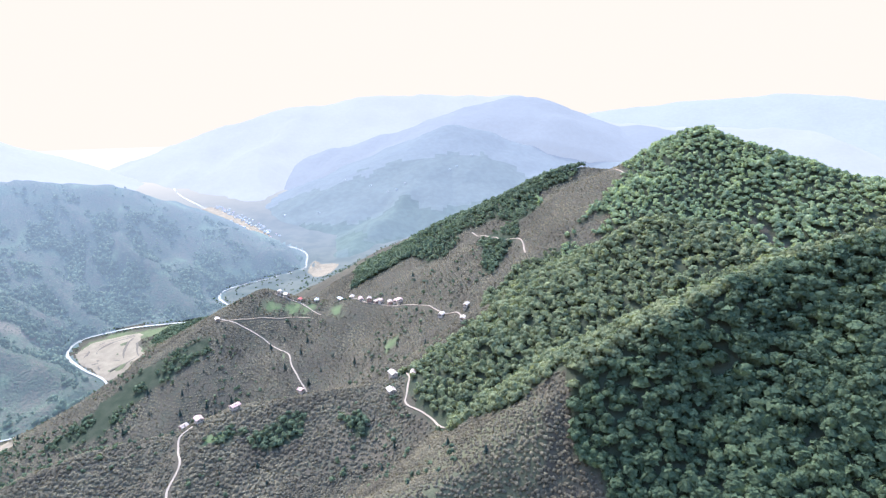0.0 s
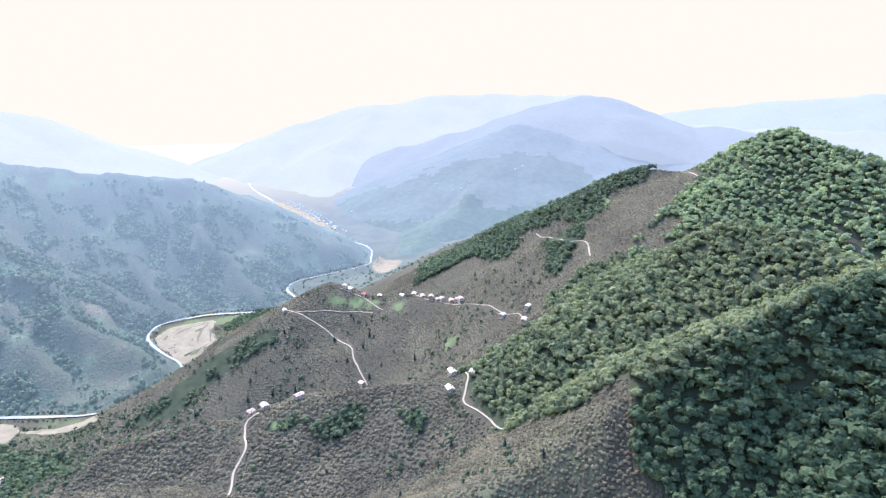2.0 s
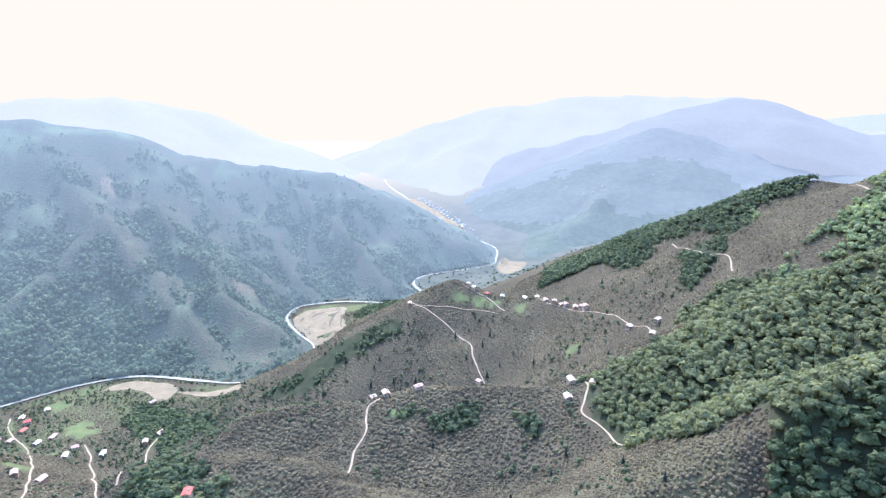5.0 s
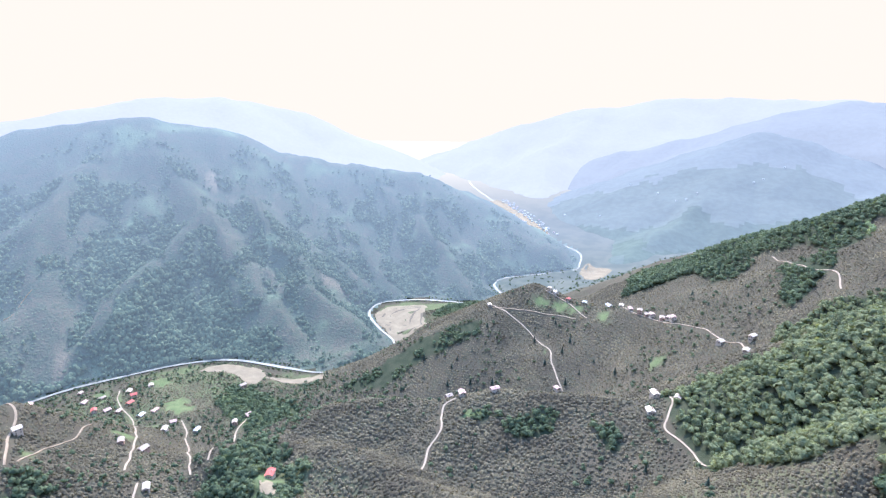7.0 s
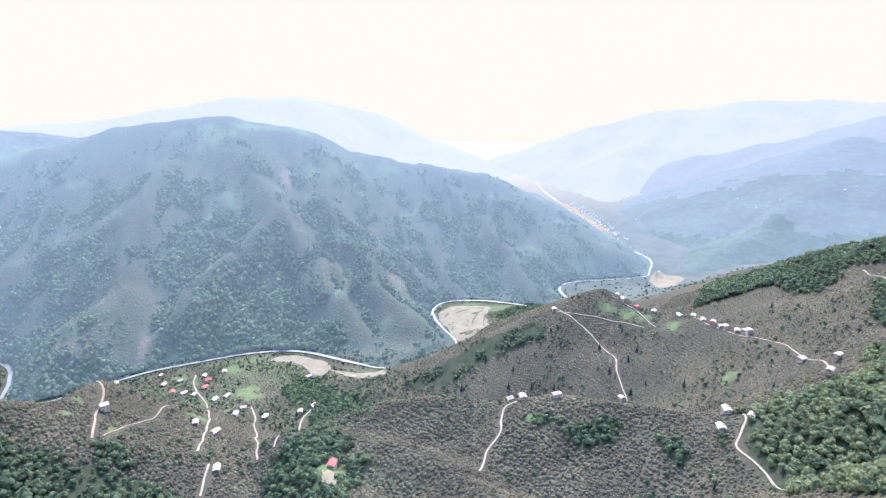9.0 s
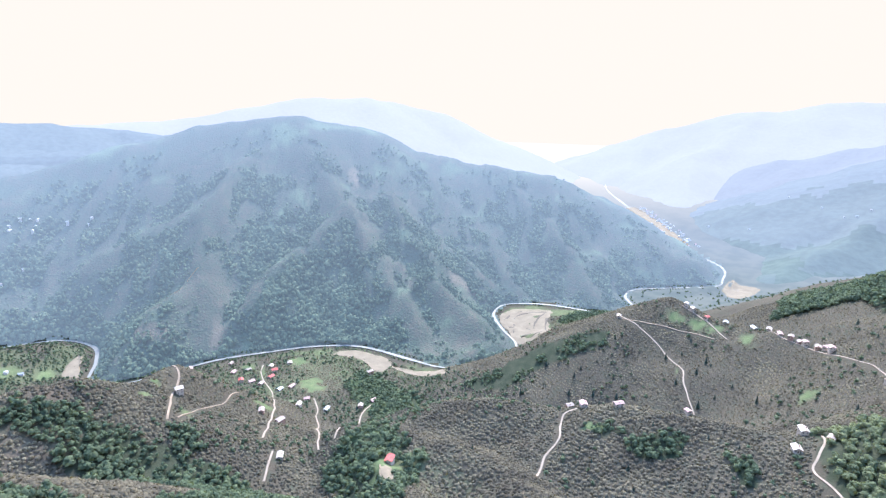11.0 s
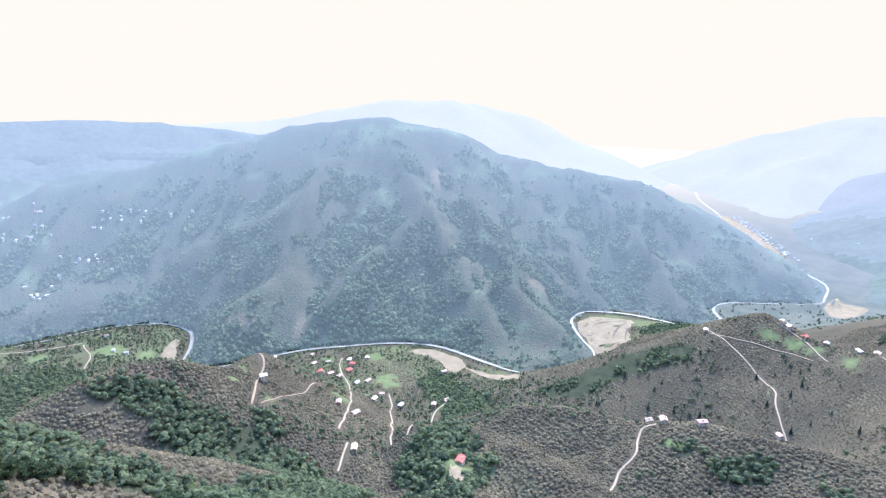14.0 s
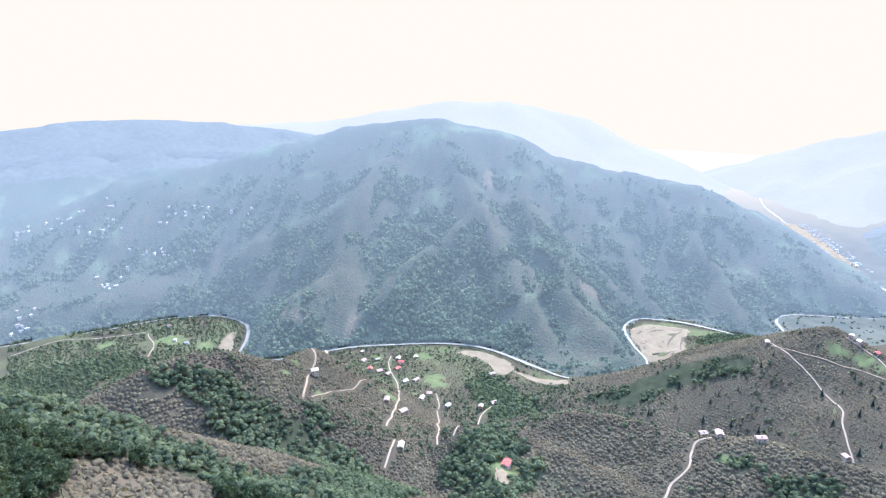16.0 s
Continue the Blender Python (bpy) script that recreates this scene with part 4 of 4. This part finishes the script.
def broadleaf_tree(seed):
    """A broadleaf tree 1 m in crown radius units: trunk with limbs, and a crown of leaf clumps and loose leaf sprays."""
    rng = np.random.default_rng(seed)
    tree = new("broadleaf_tree")
    tv, tf = [], []
    def limb(path, radii):
        v, f = tube(path, radii, 5)
        tf.append(f + sum(len(q) for q in tv))
        tv.append(v)
    limb([(0, 0, -1.5), (0.2, 0.1, 2), (0.1, 0.3, 4.5), (0.3, 0.2, 7)], [0.35, 0.26, 0.2, 0.06])
    for k in range(5):
        a, h = k * 1.3 + rng.uniform(0, 0.6), rng.uniform(2.2, 4.5)
        limb([(0.1, 0.2, h), (1.3 * math.cos(a), 1.3 * math.sin(a), h + 1.1), (2.8 * math.cos(a), 2.8 * math.sin(a), h + 1.9)], [0.14, 0.09, 0.03])
    part("trunk", np.concatenate(tv), np.concatenate(tf), BARK, tree)
    V, F = ico()
    cv, cf, at = [], [], 0
    lobes = []
    for k in range(15):
        a, r = rng.uniform(0, 6.28), math.sqrt(rng.uniform(0, 1)) * 3.0
        lobes.append((math.cos(a) * r, math.sin(a) * r, rng.uniform(3.2, 7.6) - 0.5 * r, rng.uniform(0.8, 1.5)))
    for x, y, z, s in lobes:
        v = V * (1 + rng.uniform(-0.3, 0.3, (len(V), 1))) * (0.7 * s, 0.7 * s, 0.6 * s) + (x, y, z)
        cv.append(v)
        cf.append(F + at)
        at += len(v)
    # leaf sprays: small bent triangles standing out of the clumps
    for x, y, z, s in lobes:
        w = rng.normal(0, 1, (44, 3))
        w /= np.linalg.norm(w, axis=1)[:, None]
        w[:, 2] = np.abs(w[:, 2]) * 0.9 - 0.15
        base = w * s * rng.uniform(0.75, 1.25, (44, 1)) * (1, 1, 0.9) + (x, y, z)
        for p in base:
            u, q = rng.normal(0, 0.42, 3), rng.normal(0, 0.42, 3)
            cv.append(np.array([p - u * 0.6, p + u, p + q]))
            cf.append(np.array([[0, 1, 2]]) + at)
            at += 3
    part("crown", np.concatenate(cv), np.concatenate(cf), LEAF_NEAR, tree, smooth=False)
    return tree


def conifer(seed):
    """A dark pointed conifer: trunk and drooping tiers of branches with gaps."""
    rng = np.random.default_rng(seed)
    tree = new("conifer_tree")
    v, f = tube([(0, 0, -1), (0, 0, 5), (0.1, 0, 10)], [0.28, 0.18, 0.03], 5)
    part("trunk", v, f, BARK, tree)
    cv, cf, at = [], [], 0
    for k in range(9):
        h, r = 1.2 + k * 0.98, 3.0 * (1 - k / 10.5)
        m = 9
        for j in range(m):
            a = 2 * math.pi * (j + rng.uniform(-0.3, 0.3)) / m + k
            q = r * rng.uniform(0.7, 1.15)
            tip = np.array((q * math.cos(a), q * math.sin(a), h - 0.35 * q))
            side = np.array((-math.sin(a), math.cos(a), 0)) * q * 0.42
            root = np.array((0, 0, h + 0.75))
            low = np.array((0.3 * q * math.cos(a), 0.3 * q * math.sin(a), h - 0.5))
            cv.append(np.array([root, tip * 0.6 + (0, 0, 0.4 * h) + side, tip, tip * 0.6 + (0, 0, 0.4 * h) - side, low]))
            cf.append(np.array([[0, 1, 2], [0, 2, 3], [4, 2, 1], [4, 3, 2]]) + at)
            at += 5
    part("crown", np.concatenate(cv), np.concatenate(cf), NEEDLE, tree, smooth=False)
    return tree


def plant(kinds, x, y, size, rng, label, category, group):
    first = {}
    for px, py, s in zip(x, y, size):
        k = int(rng.integers(len(kinds)))
        m = pose(float(px), float(py), height_at(px, py) - 0.2, 0, 0, float(rng.uniform(0, 360)))
        if k not in first:
            first[k] = tagged(kinds[k], label, category, group)
            kinds[k].matrix_world = m
            kinds[k].scale = (1, 1, 1)
        else:
            m = m @ Matrix.Diagonal((float(s), float(s), float(s * rng.uniform(0.9, 1.15)), 1))
            made = copy_thing(first[k], m)


def near_trees():
    rng = np.random.default_rng(21)
    kinds = [broadleaf_tree(s) for s in (1, 2, 3, 4, 5, 6)]
    plant(kinds, WOOD_X[:300], WOOD_Y[:300], rng.uniform(0.85, 1.45, 300), rng, "green broadleaf tree with a full uneven crown", "tree", "forest trees on the near spurs")


near_trees()
CONIFERS = [(-201, 795), (-222, 743), (-205, 770), (-119, 714), (-21, 640), (-182, 710), (-313, 686), (-342, 672), (-284, 698), (-402, 711), (-49, 904), (-256, 796)]


def single_conifers():
    rng = np.random.default_rng(22)
    x, y = lattice(-620, 60, 330, 900, 30, rng, 0.5)
    keep = ~woods(x, y) & ~on_lanes(x, y, 8) & (meadows(x, y) < 0.3) & (fbm(x, y, 120, 2, 77) > -0.02) & (nearest(x, y, RIVER) > 40)
    pick = rng.permutation(int(keep.sum()))[:70]
    x, y = x[keep][pick], y[keep][pick]
    x, y = np.concatenate([[c[0] for c in CONIFERS], x]), np.concatenate([[c[1] for c in CONIFERS], y])
    plant([conifer(1), conifer(2)], x, y, np.concatenate([np.full(len(CONIFERS), 0.95), rng.uniform(0.45, 0.85, x.size - len(CONIFERS))]), rng, "dark green conifer standing among hazel bushes", "tree", "conifers on the hazel slopes")


single_conifers()


def bushy_trees():
    """Small round trees in hedges and gardens on the slopes and round the village."""
    rng = np.random.default_rng(23)
    x, y = [], []
    for (x0, x1, y0, y1), step, share, least in (((-1060, -400, 150, 690), 8.5, 0.75, -0.3), ((-600, 60, 330, 900), 10, 0.55, 0.02), ((-620, 40, 1190, 1500), 14, 0.4, -0.1), ((-1340, -1040, -60, 340), 6.5, 0.85, -0.3), ((-1150, -620, -220, 190), 12, 0.8, -0.22)):
        gx, gy = lattice(x0, x1, y0, y1, step, rng, 0.5)
        some = (rng.uniform(0, 1, gx.size) < share) & (fbm(gx, gy, 70, 3, 57) > least)
        x.append(gx[some])
        y.append(gy[some])
    x, y = np.concatenate(x), np.concatenate(y)
    keep = ~woods(x, y) & ~on_lanes(x, y, 6) & ~across_river(x, y) & (meadows(x, y) < 0.5) & (nearest(x, y, RIVER) > 12)
    keep &= (np.hypot(x, y) > 540) | (np.hypot(x, y) < 900) & (np.arctan2(-x, y) < radians(44))
    x, y = x[keep], y[keep]
    line = smooth_line(RIVER[2:32], 7)
    for side in (-1, 1):
        q = sides(line, side * (17 + 12 * rng.uniform(0, 1, len(line))))[0]
        some = (fbm(q[:, 0], q[:, 1], 60, 2, 63) > -0.15) & ~on_lanes(q[:, 0], q[:, 1], 5)
        x, y = np.concatenate([x, q[some, 0]]), np.concatenate([y, q[some, 1]])
    z = height(x, y, LAND)
    c, s = crowns(x, y, z - 0.8, rng.uniform(2.2, 4.8, x.size), rng, 3)
    return tagged(clumps("garden_trees", c, s, (MOUND_V, MOUND_F), 4, 0.42, COPSE_LEAF, rng, jitter=0.36, body=0.85), "small green trees and hedges between fields and gardens", "trees", kind="stuff")


bushy_trees()


# ---- houses ----
ROOFS = {
    "red": plain("red_roof_tiles", (0.38, 0.085, 0.058), 0.7, 0.3, 0.25, 2),
    "pink": plain("faded_red_roof", (0.44, 0.27, 0.21), 0.8, 0.3, 0.25, 2),
    "white": plain("pale_metal_roof", (0.40, 0.30, 0.21), 0.45, 0.5, 0.15, 2),
    "grey": plain("grey_metal_roof", (0.36, 0.34, 0.32), 0.45, 0.5, 0.2, 2),
    "tan": plain("bare_brick", (0.34, 0.25, 0.18), 0.85, 0.3, 0.2, 2),
}
WALLS = {
    "white": plain("white_render", (0.50, 0.39, 0.28), 0.85, 0.3, 0.12, 1),
    "cream": plain("cream_render", (0.52, 0.40, 0.28), 0.85, 0.3, 0.15, 1),
    "brick": plain("raw_brick_wall", (0.40, 0.25, 0.17), 0.85, 0.3, 0.2, 2),
}
PANE = plain("dark_pane", (0.03, 0.035, 0.04), 0.15, 0.6, 0.1, 1)
DOOR = plain("brown_door", (0.12, 0.07, 0.04), 0.6, 0.4, 0.15, 2)


def box(x0, x1, y0, y1, z0, z1):
    v = [(x, y, z) for z in (z0, z1) for x, y in ((x0, y0), (x1, y0), (x1, y1), (x0, y1))]
    f = [(3, 2, 1, 0), (4, 5, 6, 7), (0, 1, 5, 4), (1, 2, 6, 5), (2, 3, 7, 6), (3, 0, 4, 7)]
    return np.array(v, float), np.array(f)


def house(x, y, turn, w, l, storeys, roof, wall, chimney=False):
    """A farmhouse: walls on a footing, gable roof with overhang, a door and rows of windows."""
    h = 2.8 * storeys
    home = new("house")
    ground_z = [height_at(x + a * w / 2, y + b * l / 2) for a in (-1, 0, 1) for b in (-1, 0, 1)]
    z = sorted(ground_z)[6]
    home.matrix_world = pose(x, y, z, 0, 0, turn)
    v, f = box(-w / 2, w / 2, -l / 2, l / 2, min(ground_z) - z - 1.0, h)
    part("wall", v, f, WALLS[wall], home, smooth=False)
    e, rise, t = 0.6, 0.24 * w, 0.22
    ring = [(-w / 2 - e, h - 0.15), (0, h + rise), (w / 2 + e, h - 0.15), (w / 2 + e, h - 0.15 + t), (0, h + rise + t), (-w / 2 - e, h - 0.15 + t)]
    rv = np.array([(a, b, c) for b in (-l / 2 - e, l / 2 + e) for a, c in ring])
    rf = [(i, (i + 1) % 6, 6 + (i + 1) % 6, 6 + i) for i in range(6)] + [(0, 5, 4, 1), (1, 4, 3, 2), (6, 7, 10, 11), (7, 8, 9, 10)]
    roof_ob = part("roof", rv, np.array(rf), ROOFS[roof], home, smooth=False)
    gv = np.array([(s * w / 2, b, h) for b in (-l / 2, l / 2) for s in (-1, 1)] + [(0, -l / 2, h + rise), (0, l / 2, h + rise)])
    part("gable", gv[[0, 1, 4]], np.array([(0, 1, 2)]), WALLS[wall], home, smooth=False)
    part("gable", gv[[3, 2, 5]], np.array([(0, 1, 2)]), WALLS[wall], home, smooth=False)
    for s in range(storeys):
        for side in (-1, 1):
            for k in range(max(2, int(l // 3.2))):
                py = -l / 2 + (k + 0.5) * l / max(2, int(l // 3.2))
                pv, pf = box(side * w / 2 - 0.06, side * w / 2 + 0.06, py - 0.5, py + 0.5, 0.9 + 2.8 * s, 2.1 + 2.8 * s)
                part("window", pv, pf, PANE, home, smooth=False)
            for px in (-w / 4, w / 4):
                pv, pf = box(px - 0.5, px + 0.5, side * l / 2 - 0.06, side * l / 2 + 0.06, 0.9 + 2.8 * s, 2.1 + 2.8 * s)
                part("window", pv, pf, PANE, home, smooth=False)
    dv, df = box(-0.5, 0.5, -l / 2 - 0.09, -l / 2 + 0.05, 0.0, 2.05)
    part("door", dv, df, DOOR, home, smooth=False)
    if chimney:
        cv, cf = box(w * 0.2, w * 0.2 + 0.7, -0.4, 0.4, h, h + rise + 0.9)
        ch = part("chimney", cv, cf, WALLS["brick"], roof_ob, smooth=False)
    tone = {"red": "red tile", "pink": "faded red", "white": "pale metal", "grey": "grey metal", "tan": "bare brick-coloured"}[roof]
    material_word = {"white": "white rendered", "cream": "cream rendered", "brick": "raw brick"}[wall]
    return tagged(home, f"{material_word} house with a {tone} roof on the slope", "house", "houses in the valley")


HOUSES_RIDGE = [(-346, 328, "red"), (-209, 521, "pink"), (-190, 699, "pink"), (-262, 518, "tan"), (-245, 516, "pink"), (-51, 515, "white"), (-52, 548, "white"), (-30, 533, "tan"),
                (-352, 846, "white"), (-271, 912, "white"), (-258, 906, "white"), (-234, 896, "red"), (-206, 893, "grey"), (-166, 887, "grey"), (-148, 892, "white")]
HOUSES_HAMLET = [(-131, 874, "pink"), (-116, 864, "tan"), (-97, 853, "pink"), (-81, 838, "tan"), (-65, 822, "pink"), (-72, 832, "pink"), (-104, 858, "tan"), (-2, 722, "white"), (30, 708, "white"), (24, 660, "white")]
HOUSES_VILLAGE = [(-586, 246, "white"), (-655, 290, "pink"), (-929, 489, "tan"), (-884, 468, "pink"), (-835, 454, "red"), (-822, 466, "pink"), (-873, 490, "tan"), (-812, 497, "red"), (-828, 515, "red"), (-856, 526, "white"),
                  (-800, 470, "tan"), (-752, 474, "grey"), (-842, 556, "white"), (-745, 492, "pink"), (-570, 332, "tan"), (-545, 340, "tan"), (-680, 474, "pink"), (-632, 474, "grey"), (-658, 444, "white"),
                  (-464, 286, "white"), (-696, 619, "tan"), (-610, 547, "pink"), (-603, 515, "tan")]


def settle():
    rng = np.random.default_rng(31)
    for x, y, roof in HOUSES_RIDGE + HOUSES_HAMLET + HOUSES_VILLAGE:
        wall = "brick" if roof == "tan" else ("white", "cream", "white")[int(rng.integers(3))]
        large = 1.15 if (x, y, roof) in HOUSES_VILLAGE or (x, y) == (-346, 328) else 1.0
        storeys = 2 if rng.uniform(0, 1) < 0.25 and (x, y) != (-346, 328) else 1
        house(x, y, float(rng.uniform(-40, 60)), large * float(rng.uniform(5.0, 6.8)), large * float(rng.uniform(6.5, 9.5)), storeys, roof, wall, math.hypot(x, y) < 620)


settle()


# Colours of distant houses, with haze painted in as emission.
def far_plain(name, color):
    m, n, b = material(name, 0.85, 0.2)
    paint_haze(n, b, mixed(n, stretch(n, noise_at(n, 0.6, 4), 0.35, 0.65), tuple(0.85 * v for v in color), tuple(1.15 * v for v in color)))
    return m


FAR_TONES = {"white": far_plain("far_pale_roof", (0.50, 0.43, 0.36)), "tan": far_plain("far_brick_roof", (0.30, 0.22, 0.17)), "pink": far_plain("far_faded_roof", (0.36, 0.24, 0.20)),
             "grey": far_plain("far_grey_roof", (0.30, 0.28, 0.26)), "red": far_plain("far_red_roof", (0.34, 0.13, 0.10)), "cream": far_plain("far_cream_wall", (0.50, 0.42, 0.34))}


def far_house(x, y, z, turn, w, l, h, roof, wall):
    """A house seen only from afar: walls, a gable roof and its gables."""
    home = new("house")
    home.matrix_world = pose(x, y, z, 0, 0, turn)
    v, f = box(-w / 2, w / 2, -l / 2, l / 2, -8, h)
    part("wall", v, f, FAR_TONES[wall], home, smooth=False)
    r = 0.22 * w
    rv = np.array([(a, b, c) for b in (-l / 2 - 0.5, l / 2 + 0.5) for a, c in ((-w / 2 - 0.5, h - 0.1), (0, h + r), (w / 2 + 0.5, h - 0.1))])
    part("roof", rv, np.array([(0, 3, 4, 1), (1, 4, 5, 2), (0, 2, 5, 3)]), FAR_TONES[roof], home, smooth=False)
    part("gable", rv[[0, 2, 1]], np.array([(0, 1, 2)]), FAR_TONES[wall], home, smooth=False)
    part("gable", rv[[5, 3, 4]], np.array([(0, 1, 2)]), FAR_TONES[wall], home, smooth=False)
    return tagged(home, "small pale house in the hazy distance", "house", "houses beyond the river")


FAR_VILLAGE = [(-1800, 8), (-1785, -17), (-1821, 46), (-1791, 82), (-1690, 132), (-1695, 158), (-1699, 179), (-1672, 318), (-1657, 358), (-1644, 414), (-1559, 494), (-1585, 239), (-1563, 254), (-1554, 271), (-1540, 281),
               (-1519, 289), (-1498, 136), (-1478, 150), (-1493, 124), (-1644, 354), (-1774, 202), (-1787, 135), (-1427, -37), (-1428, -17), (-1410, -35), (-1264, 214), (-1153, 222), (-1170, 205)]
FAR_SLOPE = [(-384, 2273), (-272, 2180), (-199, 2093), (-169, 2096), (-140, 2132), (25, 2224), (53, 2250), (114, 2339), (-582, 2101), (-442, 2047)]
TOWN_AXIS = [(-585, 1830), (-696, 1987), (-845, 2170), (-950, 2300)]


def far_settle():
    rng = np.random.default_rng(32)
    down = Vector((0, 0, -1))
    deps = bpy.context.evaluated_depsgraph_get()
    def top(x, y):
        hit, place, *_ = scene.ray_cast(deps, (x, y, 900), down)
        return place.z if hit else 0.0
    spots = []
    for x, y in FAR_VILLAGE + FAR_SLOPE:
        for k in range(3 if x < -1400 else 1):
            spots.append((x + float(rng.uniform(-26, 26)) * k, y + float(rng.uniform(-26, 26)) * k))
    line = smooth_line(TOWN_AXIS, 9)
    for p in line:
        for side in (-1, 1):
            spots.append((float(p[0] + side * rng.uniform(18, 60)), float(p[1] + side * rng.uniform(10, 30))))
    for x, y in spots:
        far_house(x, y, top(x, y), float(rng.uniform(0, 180)), float(rng.uniform(3.8, 6)), float(rng.uniform(5, 8)), float(rng.uniform(2.6, 4.0)), ("white", "tan", "pink", "grey", "white", "grey", "white", "red")[int(rng.integers(8))], ("white", "cream")[int(rng.integers(2))])


far_settle()
